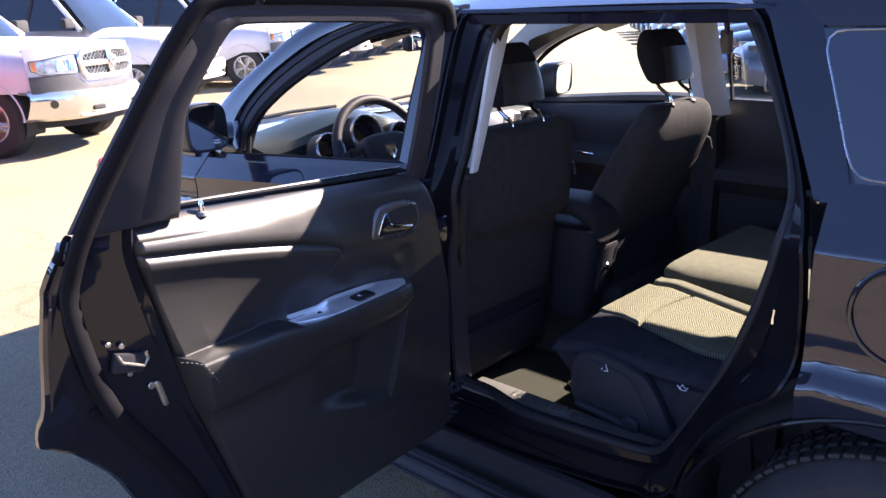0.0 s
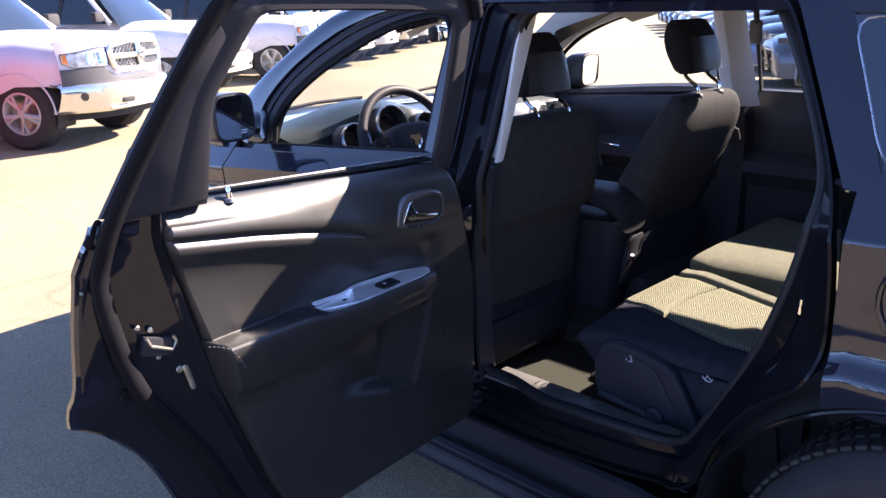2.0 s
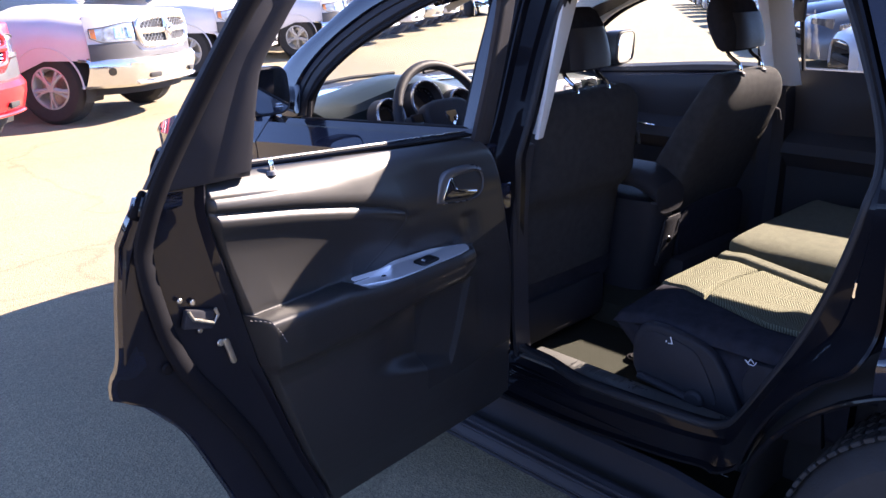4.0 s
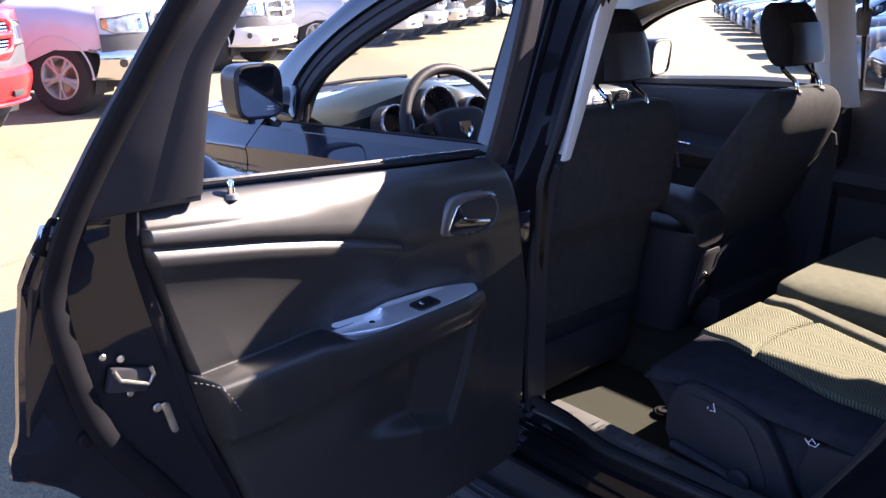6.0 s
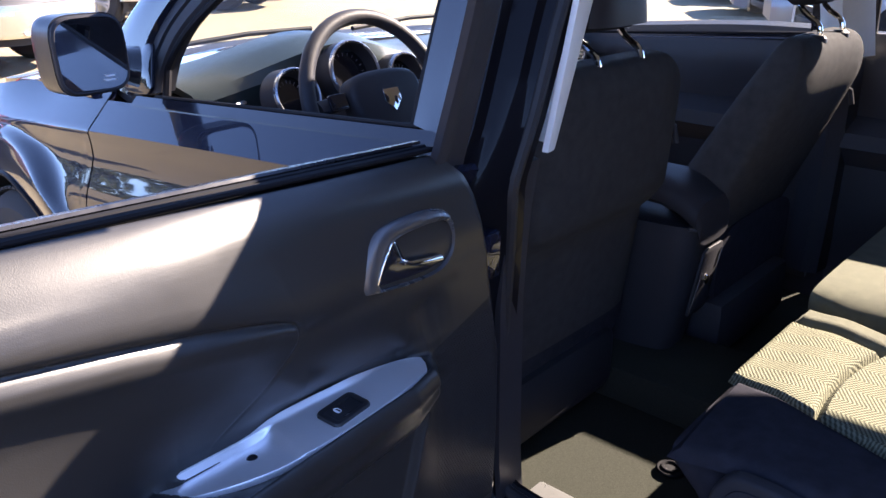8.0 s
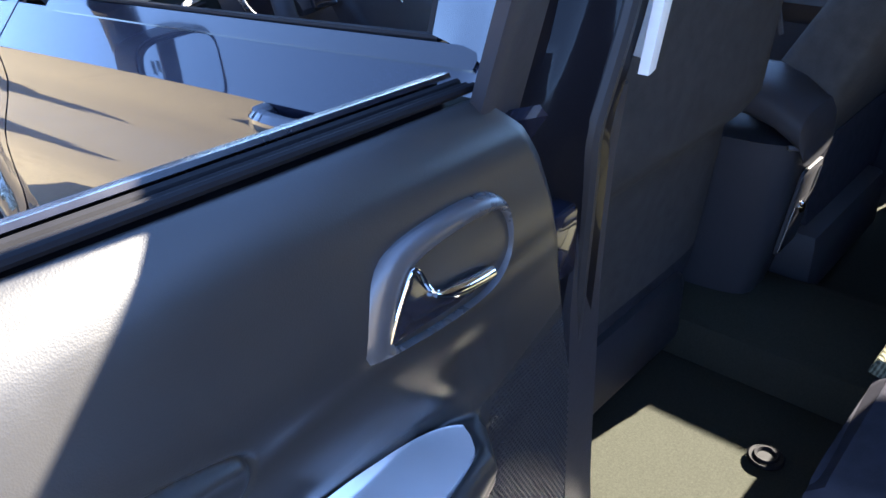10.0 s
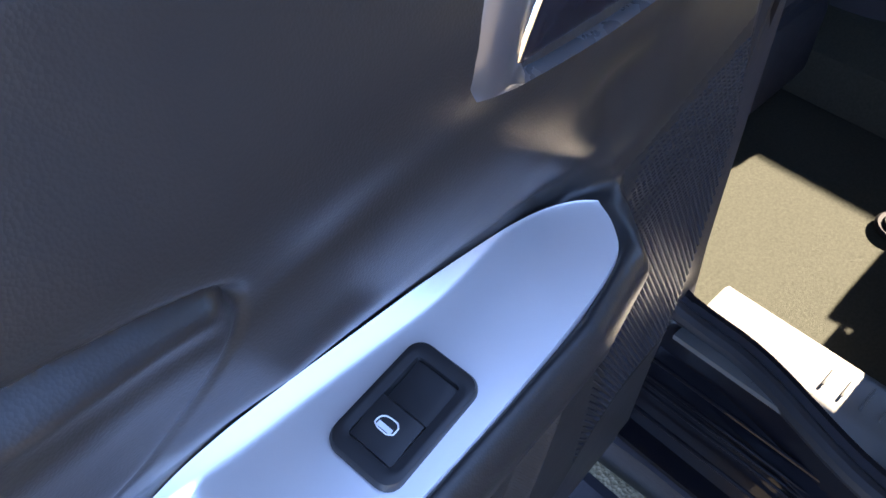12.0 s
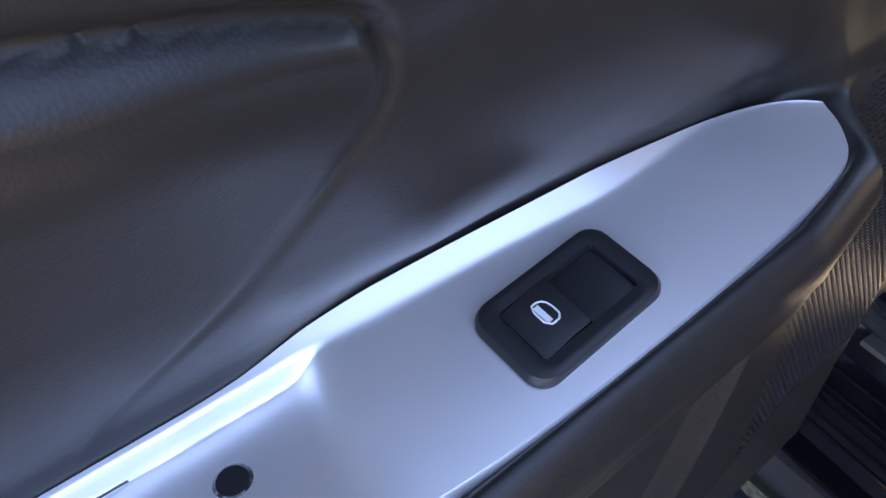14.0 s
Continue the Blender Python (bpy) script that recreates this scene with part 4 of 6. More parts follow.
part("handle_lever", tube([dp(u, WALL + 0.004 + 0.003 * math.sin(math.pi * k), z) for (u, z), k in zip(lv, ks)], [0.0014 + 0.0006 * step(0.55, 0.8, k) for k in ks], 10), CHROME, rear_door, "chrome edge of the door release lever")
grip = smoothed([(0.1725, 1.0095), (0.1650, 1.0055), (0.1500, 1.0025), (0.1300, 0.9985), (0.1120, 0.9950), (0.1050, 0.9935)], 24, 1)
part("lever_grip", tube([dp(u, WALL + 0.0075 + 0.002 * math.sin(math.pi * k), z) for (u, z), k in zip(grip, np.linspace(0, 1, 24))], [0.0022 + 0.0026 * step(0.0, 0.35, k) for k in np.linspace(0, 1, 24)], 12, flat=0.8), CHROME, rear_door, "chrome grip of the lever")
paddle = [tuple(q) for q in lv] + [(0.140, 1.001), (0.106, 0.994), (0.101, 0.989), (0.106, 0.983), (0.128, 0.9815), (0.163, 0.985), (0.200, 0.9895), (0.2135, 0.9905)]
part("handle_paddle", slab(paddle, lambda a, b, h: dp(a, WALL - 0.010 + h * (1 + 0.20 * math.sin(math.pi * min(1, max(0.0, (b - 0.98) / 0.06)))), b), 0.013, 0.003, seg=3), GLOSS_BLACK, rear_door, "glossy black release lever")

# silver plate on the armrest with the window switch
PLATE_WALL = [(0.508, 0.0110), (0.475, 0.0115), (0.446, 0.0120), (0.405, 0.0128), (0.362, 0.0135), (0.314, 0.0165), (0.256, 0.0225), (0.211, 0.0265), (0.181, 0.0285), (0.160, 0.0340), (0.146, 0.0425), (0.1400, 0.0500)]
PLATE_FRONT = [(0.508, 0.0125), (0.495, 0.033), (0.475, 0.050), (0.437, 0.0690), (0.395, 0.0800), (0.345, 0.0858), (0.303, 0.0876), (0.2565, 0.0868), (0.208, 0.0843), (0.1615, 0.0787), (0.146, 0.0635), (0.1395, 0.0500)]


def plate_z(u, v, d, k):
    """The plate's height, d from its wall edge: a narrow slope up to the wall, an island round the switch, a finger scoop to the rear."""
    w = 0.0080 * step(0.17, 0.25, u) * (1 - 0.65 * step(0.33, 0.40, u)) * (1 - step(0.47, 0.508, u))
    rise = (0.37 - 0.12 * step(0.33, 0.40, u)) * (math.hypot(w - d, 0.0022) + w - d)
    scoop = 0.0095 * step(0.367, 0.381, u + 0.012 * (1 - k)) * (1 - step(0.47, 0.508, u)) * step(w - 0.001, w + 0.0015, d) * (1 - 0.80 * min(1.0, d / 0.060))
    tilt = 0.003 * (1 - k) * (1 - step(0.355, 0.385, u)) * step(0.15, 0.21, u)
    hollow = 0.007 if abs(u - 0.2868) < 0.0232 and abs(v - 0.0588 - 0.06 * (u - 0.2868)) < 0.0122 else 0.0          # the switch sits in it
    return arm_top(u) + 0.0035 + rise - scoop + tilt - hollow


pa, pb = resample(smoothed(PLATE_WALL, 120, 2), 120), resample(smoothed(PLATE_FRONT, 120, 2), 120)
rows = []
for k in np.concatenate([np.linspace(0, 0.3, 30)[:-1], np.linspace(0.3, 0.985, 22), [1.0, 1.0]]):
    row = []
    for a, b in zip(pa, pb):
        u, v = a * (1 - k) + b * k
        row.append(dp(u, v, plate_z(u, v, k * float(np.hypot(*(b - a))), k) - (0.0015 if k == 1 else 0)))
    rows.append(row)
rows[-1] = [p - Vector((0, 0, 0.006)) for p in rows[-1]]
part("armrest_plate", sheet(rows), SILVER, rear_door, "satin silver armrest plate", sharp=50)
part("plate_screw_cap", disc(dp(0.400, 0.038, ARM_Z - 0.0035), (0, 0, 1), 0.0062, 0.004, 20, 0.0012), GLOSS_BLACK, rear_door, "small black screw cap")
c_u, c_v = 0.2868, 0.0588


def sw(a, b, h):
    return dp(c_u + a, c_v + b + 0.06 * a, ARM_Z + 0.0052 + h - 0.06 * b)


def round_rect(a, b, r, n=6):
    out = []
    for sx, sy, st in ((1, 1, 0), (-1, 1, 90), (-1, -1, 180), (1, -1, 270)):
        out += [(sx * (a - r) + r * math.cos(radians(st + k * 90 / n)), sy * (b - r) + r * math.sin(radians(st + k * 90 / n))) for k in range(n + 1)]
    return out


rr_out = np.array(round_rect(0.0298, 0.0178, 0.0075))
rows = [[sw(a * k + da, b * k, h) for a, b in rr_out] for k, da, h in ((1.0, 0, -0.008), (1.0, 0, 0.0012), (0.96, 0, 0.0030), (0.88, 0, 0.0036), (0.80, 0, 0.0034))]
rin = np.array(round_rect(0.0218, 0.0112, 0.002))
rows += [[sw(a, b, h) for a, b in rin] for h in (0.0030, -0.004)]
part("switch_bezel", sheet(rows, closed_v=True), SATIN, rear_door, "matt black window switch surround")
rows = []
for a in list(np.linspace(-0.0212, -0.0016, 12)) + list(np.linspace(-0.0012, 0.0012, 6)) + list(np.linspace(0.0018, 0.0212, 12)):
    if a < 0.0012:
        h = 0.0042 - 0.0042 * step(-0.0012, 0.0012, -a) + 0.0010 * step(0.010, 0.021, -a)
    else:
        h = 0.0042 - 0.0016 * step(0.008, 0.0215, a)
    rows.append([sw(a, b, h - 0.0006 * (abs(b) / 0.0108) ** 4) for b in np.linspace(-0.0108, 0.0108, 9)])
part("window_switch", thick(sheet(rows), 0.0008), SATIN, rear_door, "black rocker switch with a white window mark")
icon = [(-0.0035, -0.0030), (0.0033, -0.0030), (0.0033, 0.0012), (0.0012, 0.0032), (-0.0035, 0.0032)]
ic = smoothed(icon, 40, 1, True) * 1.12
bm = tube([sw(0.0100 - b * 0.9, -a * 1.2 - 0.001, 0.0042) for a, b in ic], 0.00035, 6, True)
slab([(-0.0030, -0.0026), (0.0028, -0.0026), (0.0028, -0.0002), (-0.0030, -0.0002)], lambda a, b, h: sw(0.0100 - b * 0.9, -a * 1.2 - 0.001, 0.0036 + h), 0.0008, bm=bm)
part("window_mark", bm, WHITE_MARK, rear_door, "white car-window mark")

# raised stitches of the knit pattern near the hinge
grid = np.array([[tuple(p) for p in r] for r in TRIM_ROWS])
gu = (grid - np.array(HINGE)) @ np.array(DU)
gz = grid[:, :, 2]
verts, faces = [], []
for m in range(74):
    for n in range(32):
        u, z = -0.034 + 0.0052 * n + 0.0026 * (m % 2), 0.575 + 0.0044 * m
        if u > 0.118 - 0.35 * max(0.0, z - 0.80) or z > 0.884 - 0.16 * (u + 0.03):
            continue
        i, j = np.unravel_index(np.argmin((gu - u) ** 2 + (gz - z) ** 2), gu.shape)
        if not (0 < i < gu.shape[0] - 1 and 0 < j < gu.shape[1] - 1):
            continue
        p, a, b = Vector(grid[i, j]), Vector(grid[i + 1, j] - grid[i - 1, j]).normalized(), Vector(grid[i, j + 1] - grid[i, j - 1]).normalized()
        nn = a.cross(b).normalized()
        nn = nn if nn.dot(DV) > 0 else -nn
        p = p + DU * (u - gu[i, j]) + Vector((0, 0, z - gz[i, j]))
        w, h = 0.0018, 0.0007
        base = len(verts)
        verts += [p + a * w * sa + b * h * sb - nn * 0.0004 for sa, sb in ((-1, -1), (1, -1), (1, 1), (-1, 1))]
        verts += [p + a * w * 0.7 * sa + b * h * 0.6 * sb + nn * 0.0009 for sa, sb in ((-1, -1), (1, -1), (1, 1), (-1, 1))]
        faces += [tuple(base + q for q in f) for f in ((4, 5, 6, 7), (0, 1, 5, 4), (1, 2, 6, 5), (2, 3, 7, 6), (3, 0, 4, 7))]
me = bpy.data.meshes.new("knit")
me.from_pydata([tuple(q) for q in verts], [], faces)
bm = bmesh.new()
bm.from_mesh(me)
bpy.data.meshes.remove(me)
part("knit_stitches", bm, PLASTIC, rear_door, "fine raised knit pattern")

# stitched seam on the armrest, latch, screws
line = [(v + 0.0012, z) for v, z in profile(0.74) if v > 0.080 and 0.845 < z < 0.92]
seam = [dp(0.775 - 0.05 * i / len(line), v, z) for i, (v, z) in enumerate(line)][::2]
bm = None
for a, b in zip(seam[::2], seam[1::2]):
    bm = tube([a, a.lerp(b, 0.8)], 0.0007, 5, bm=bm)
part("stitching", bm, THREAD, rear_door, "pale stitching across the armrest end")
bm = box(*dp(0.845, 0.030, 0.912), 0.06, 0.014, 0.035, 0.004, None, Euler((0, 0.3, 0.1)).to_matrix())
part("latch_case", bm, PLASTIC, rear_door)
lt = [(0.868, 0.935), (0.860, 0.918), (0.822, 0.900), (0.812, 0.912), (0.816, 0.925)]
part("door_latch", tube([dp(u, 0.040, z) for u, z in lt], 0.0032, 8), STEEL, rear_door, "zinc-plated door latch")
for u, z, r in ((0.876, 0.955, 0.005), (0.852, 0.945, 0.0055), (0.844, 0.890, 0.005), (0.807, 0.853, 0.007)):
    bm = disc(dp(u, 0.030, z), DV, r, 0.004, 14, 0.0015)
    part("screw", bm, STEEL, rear_door)
part("child_lock_plate", slab(round_rect(0.006, 0.027, 0.006), lambda a, b, h: dp(0.791 + a + b * 0.25, 0.030 + h, 0.832 + b), 0.004, 0.001), STEEL, rear_door)
part("rubber_plug", disc(dp(0.905, 0.014, 0.835), DV, 0.012, 0.006, 16, 0.003), RUBBER, rear_door)
part("bump_stop", box(*dp(0.918, 0.020, 1.13), 0.05, 0.012, 0.025, 0.006, None, Euler((0, -0.9, 0.1)).to_matrix()), RUBBER, rear_door)

# ---- the cabin ----
# floor, tunnel, headliner
part("cabin_floor", thick(sheet([[(x, y, 0.33 + 0.0 * x) for x in np.linspace(-0.76, 0.76, 9)] for y in np.linspace(-2.0, 1.25, 9)]), 0.03), CARPET, suv, "dark carpeted cabin floor")
part("sill_plate", thick(sheet([[(x, y, z) for x, z in ((-0.800, 0.492), (-0.778, 0.490), (-0.762, 0.485), (-0.752, 0.484), (-0.708, 0.484), (-0.697, 0.478), (-0.687, 0.40), (-0.672, 0.335))] for y in np.linspace(-0.70, -0.06, 14)]), 0.006), SCUFF, suv, "grey plastic scuff plate along the sill")
for y in np.linspace(-0.34, -0.19, 9):
    part("sill_rib", box(-0.730, y, 0.4875, 0.030, 0.003, 0.0016, 0.0006), SCUFF, suv)
hook = disc((-0.33, -0.125, 0.338), (0, 0, 1), 0.030, 0.008, 24, 0.003)
tube([(-0.33 + 0.017 * math.cos(q), -0.125 + 0.017 * math.sin(q), 0.343) for q in np.linspace(0, 2 * math.pi, 17)[:-1]], 0.004, 6, True, bm=hook)
part("mat_hook", hook, RUBBER, suv, "black round floor mat hook")
part("tunnel", thick(sheet([[(x, y, z) for x, z in ((-0.17, 0.335), (-0.14, 0.40), (-0.08, 0.425), (0.08, 0.425), (0.14, 0.40), (0.17, 0.335))] for y in (-0.35, 0.2, 1.1)]), 0.02), CARPET, suv)
liner = []
for y, dz, wk in ((0.40, -0.08, 0.92), (0.20, -0.02, 0.98), (-0.1, 0, 1), (-1.0, 0, 1), (-1.9, -0.06, 0.95)):
    liner.append([(x * 0.665 * wk, y, 1.468 + 0.08 * (1 - abs(x) ** 3) + dz) for x in np.linspace(-1, 1, 17)])
part("headliner", thick(sheet(liner), 0.02), LINER, suv, "pale grey cloth headliner")
for s in (-1, 1):
    # pale inner pillars: front, middle and rear
    low_edge = smoothed([(1.04, 1.07), (0.90, 1.20), (0.787, 1.289), (0.673, 1.346), (0.553, 1.386), (0.467, 1.408), (0.283, 1.432)], 24)
    top_edge = smoothed([(1.20, 1.08), (1.07, 1.21), (0.949, 1.304), (0.848, 1.371), (0.76, 1.431), (0.62, 1.475), (0.42, 1.50)], 24)
    rows = [[(s * (side_x(*(a * (1 - k) + b * k)) - d), *(a * (1 - k) + b * k)) for a, b in zip(low_edge, top_edge)] for k, d in ((0.0, 0.035), (0.0, 0.055), (0.15, 0.072), (0.55, 0.085), (1.0, 0.10))]
    part("front_pillar_trim", thick(sheet(rows), 0.01), PALE_TRIM, suv, "pale grey inner pillar trim")
    mid_p = resample([(-0.045, 1.055), (-0.040, 1.20), (-0.038, 1.45)], 12)
    rows = [[(s * (side_x(y, z) - d), y + e * (1.15 if z < 1.2 else 1), z) for y, z in mid_p] for d, e in ((0.110, -0.015), (0.150, 0.0), (0.178, 0.03), (0.165, 0.06), (0.12, 0.09))]
    if s < 0:                                          # beside the open doorway its face is turned to the rear
        rows = [[(-0.757 + 0.280 * (z - 1.075) + w * (0.042 + 0.10 * (z - 1.075)), -0.076 + 0.016 * w * w + 0.03 * (w > 1.2), z) for z in np.linspace(1.075, 1.455, 12)] for w in (0.0, 0.12, 0.5, 1.0, 1.25, 1.5)]
    part("middle_pillar_trim", thick(sheet(rows), 0.01), PALE_TRIM, suv, "pale grey inner trim of the middle pillar")
    low_p = resample([(0.0, 0.42), (0.0, 0.75), (0.0, 1.055)], 10)
    rows = [[(s * (side_x(y, z) - d), y + e, z) for y, z in low_p] for d, e in ((0.10, -0.036), (0.16, -0.030), (0.175, 0.0), (0.15, 0.06))]
    part("lower_pillar_trim", thick(sheet(rows), 0.01), PLASTIC, suv, "black lower pillar trim")
    back = 0.25 if s > 0 else 0.0
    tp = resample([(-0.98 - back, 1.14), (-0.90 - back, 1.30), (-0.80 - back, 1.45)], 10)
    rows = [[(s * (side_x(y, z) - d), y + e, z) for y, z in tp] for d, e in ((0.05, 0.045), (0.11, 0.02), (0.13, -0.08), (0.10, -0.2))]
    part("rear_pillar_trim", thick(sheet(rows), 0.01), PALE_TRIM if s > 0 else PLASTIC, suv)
    rows = [[(s * (side_x(y, 0.8) - d), y, z) for y in (-0.93, -1.1, -1.5, -2.0)] for d, z in ((0.09, 1.16), (0.16, 1.10), (0.20, 0.8), (0.26, 0.36))]
    part("cargo_side_trim", thick(sheet(rows), 0.01), PLASTIC, suv, "black cargo side trim")

# front driver's door, seen from inside, and both doors of the far side
for s, y0, y1 in ((-1, 0.02, 0.95), (1, 0.02, 0.95), (1, -0.93, -0.035)):
    ys = np.linspace(y0, y1, 20)
    rows = []
    for d, z in ((0.03, 1.115 if y1 > 0 else 1.108), (0.07, 1.105), (0.105, 1.06), (0.11, 0.98), (0.09, 0.93), (0.085, 0.88), (0.16, 0.84), (0.17, 0.80), (0.12, 0.74), (0.12, 0.55), (0.10, 0.36)):
        row = []
        for y in ys:
            zz = z - 0.045 * step(0.2, 1.0, y) * (z > 1.0) if s > 0 else z - (0.022 + 0.069 * y) * (z > 0.95)
            x = side_x(y, 0.85) - d + 0.02 * math.sin(9 * y) * (0.87 < z < 0.95)
            row.append((s * (min(x, side_x(y, zz) - 0.03) if s < 0 else x), y, zz))
        rows.append(row)
    trim = part("door_panel", thick(sheet(rows), 0.012), LEATHERETTE, suv, "dark grained inner door panel")
    part("panel_handle", tube([(s * (side_x(0, 0.95) - 0.150), y1 - 0.42, 0.842), (s * (side_x(0, 0.95) - 0.158), y1 - 0.38, 0.845), (s * (side_x(0, 0.95) - 0.150), y1 - 0.34, 0.845)], 0.006, 8), CHROME, trim, "chrome inside door handle")
    if s > 0:
        top = [(0.93, 1.12), (0.87, 1.205), (0.80, 1.265), (0.70, 1.325), (0.58, 1.372), (0.46, 1.405), (0.28, 1.445), (y0, 1.455)] if y1 > 0 else [(-0.062, 1.425), (-0.10, 1.448), (-0.35, 1.466), (-0.49, 1.472), (-0.68, 1.472), (-0.90, 1.466), (-0.98, 1.445), (-1.06, 1.32), (-1.16, 1.16)]
        low = [(0.93, 1.048), (0.78, 1.055), (0.5, 1.075), (y0, 1.108)] if y1 > 0 else [(-0.045, 1.094), (-0.6, 1.098), (-1.16, 1.12)]
        a, b = resample(low, 14), resample(top if y1 > 0 else top, 14)
        rows = [[(s * (side_x(*(p * (1 - k) + q * k)) - 0.02), *(p * (1 - k) + q * k)) for p, q in zip(a, b)] for k in np.linspace(0, 1, 5)]
        g = part("side_window", sheet(rows), GLASS if y1 > 0 else TINTED, suv, "clear side window" if y1 > 0 else "lightly tinted rear side window")
        g.visible_shadow = False
        if y1 < 0:
            part("rear_window_frame", tube([(s * (side_x(y, z) - 0.03), y, z) for y, z in top + low[::-1]], 0.012, 8, True), RUBBER, suv, "black frame of the far rear window")
side_panel("far_rear_door_skin", [(-0.022, 0.40), (-0.022, 1.082)], [(-0.968, 0.80), (-0.968, 1.11)], 1, 20, 24, t=0.02)

side_panel("far_header", [(-0.03, 1.455), (-0.35, 1.469), (-0.49, 1.475), (-0.68, 1.475), (-0.90, 1.469)], [(-0.03, 1.485), (-0.35, 1.485), (-0.62, 1.485), (-0.90, 1.485)], 1, 5, 20, LINER, 0.012, "", 0.015)

# grab handle and belt loop by the far pillar
part("belt_guide", box(0.735, -0.055, 1.33, 0.02, 0.05, 0.09, 0.01), PLASTIC, suv)
part("grab_handle", tube(smoothed([(0.69, 0.02, 1.445), (0.66, 0.05, 1.415), (0.66, 0.20, 1.415), (0.69, 0.23, 1.445)], 14, 2), 0.009, 8), PALE_TRIM, suv)


# ---- seats ----
def seat_back(cx, y0, z0, z1, lean_y, w_low, w_top, mat, parent, name="backrest", depth=0.085, e=3.4, knee=0.86):
    rings = []
    for k in list(np.linspace(0, knee, 16)[:-1]) + [knee + (1 - knee) * math.sin(q) for q in np.linspace(0, math.pi / 2, 14)]:
        z = z0 + (z1 - z0) * k
        end = math.sqrt(max(0.0, 1 - ((k - knee) / (1 - knee)) ** 2)) if k > knee else 1
        w = (w_low + (w_top - w_low) * step(0.35, 0.95, k) + 0.02 * math.sin(math.pi * k)) * (0.66 + 0.34 * end)
        d = depth * (1.12 - 0.42 * k) * (0.30 + 0.70 * end)
        rings.append(superring(cx, y0 + lean_y * k + (0.04 * (1 - end) if knee < 0.8 else 0.045 * (1 - step(0.40, 0.50, k))), z, w / 2, d, 56, e))
    return part(name, sheet(rings, closed_v=True, cap=True), mat, parent, sharp=75)


def headrest(cx, y, z, parent, w=0.265, h=0.175):
    """A padded headrest that reaches forward of its two bent posts."""
    fwd = 0.040
    rings = []
    for k in np.linspace(0, 1, 18):
        a = math.sin(math.pi * min(1, max(0.0, k))) ** 0.35 if 0 < k < 1 else 0.12
        bow = 0.055 * (0.8 + 0.25 * math.sin(math.pi * k))
        rings.append(superring(cx, y + fwd - 0.012 * math.cos(math.pi * k) + 0.02 * k, z + h * k, w / 2 * (0.72 + 0.28 * a) * (1.0 - 0.10 * k), bow * (0.45 + 0.55 * a), 36, 3.0))
    hr = part("headrest", sheet(rings, closed_v=True, cap=True), SEAT_SIDE, parent, "black headrest on two chrome posts")
    # the smooth rear shell of the headrest
    rows = []
    for k in np.linspace(0.06, 0.70, 12):
        rows.append([(cx + 0.098 * x * (1 - 0.10 * k), y + fwd - 0.012 * math.cos(math.pi * k) + 0.02 * k - 0.060 - 0.008 * math.sin(math.pi * k) + 0.020 * abs(x) ** 4, z + h * k) for x in np.linspace(-1, 1, 16)])
    part("headrest_shell", thick(sheet(rows), 0.006), LEATHERETTE, hr, "smooth grey vinyl headrest back")
    for s in (-0.075, 0.075):
        post = smoothed([(cx + s, y + fwd - 0.005, z + 0.03), (cx + s, y + fwd - 0.008, z - 0.003), (cx + s, y + 0.012, z - 0.022), (cx + s, y - 0.020, z - 0.040), (cx + s, y - 0.022, z - 0.075), (cx + s, y - 0.015, z - 0.12)], 22, 2)
        part("headrest_post", tube(post, 0.0062, 10), CHROME, hr, "chrome headrest post")
        part("post_guide", lathe_at([(0, 0.010), (0.012, 0.010), (0.020, 0.004), (0.022, -0.006), (0, -0.006)], (cx + s, y - 0.017, z - 0.072), 18), PLASTIC, hr)


def lathe_at(prof, place, n):
    bm = lathe(prof, n)
    bm.transform(Matrix.Translation(place))
    return bm


def cushion(name, x0, x1, y0, y1, z0, z1, mat, parent, label="", e=4.0, crown=0.02, n=14):
    """A stuffed block from y0 (front) to y1 (rear) with a rounded front."""
    rings = []
    for k in np.linspace(0, 1, n):
        y = y0 + (y1 - y0) * k
        f = math.sin(min(1.0, k / 0.22) * math.pi / 2) if k < 0.22 else 1.0
        f = max(f, 0.25)
        h = (z1 - z0) / 2 * f
        rings.append(superring((x0 + x1) / 2, y, z1 - crown * (1 - math.sin(math.pi * min(1, k * 1.2) / 1.0) * 0.3) - h, (x1 - x0) / 2 * (0.93 + 0.07 * f), h, 36, e, (1, 0, 0), (0, 0, 1)))
    return part(name, sheet(rings, closed_v=True, cap=True), mat, parent, label, sharp=75)


for cx, yo, hx, lab in ((-0.365, 0.06, 0.005, "driver's seat in black cloth"), (0.330, -0.078, 0.0, "front passenger seat in black cloth, lit along its top")):
    base = cushion("front_seat", cx - (0.26 if cx < 0 else 0.20), cx + 0.26, yo + 0.62, yo + (0.08 if cx < 0 else 0.10), 0.50, 0.72, SEAT_SIDE, suv, lab)
    seat_back(cx, yo + (0.10 if cx < 0 else 0.245), 0.58, 1.150, -0.085 if cx < 0 else -0.265, 0.50 if cx < 0 else 0.50, 0.475 if cx < 0 else 0.45, FRONT_CLOTH, base, e=5.0 if cx < 0 else 6.0, knee=0.86 if cx < 0 else 0.76)
    headrest(cx + hx, yo + 0.01, 1.215 if cx > 0 else 1.200, base)
    part("seat_frame", box(cx, yo + 0.30, 0.44, 0.44, 0.48, 0.16, 0.03), PLASTIC, base)
    part("lumbar_lever", tube([(cx + 0.24, yo + 0.02, 1.00), (cx + 0.265, yo - 0.0, 0.985), (cx + 0.262, yo - 0.01, 0.95)], 0.007, 8), PLASTIC, base)

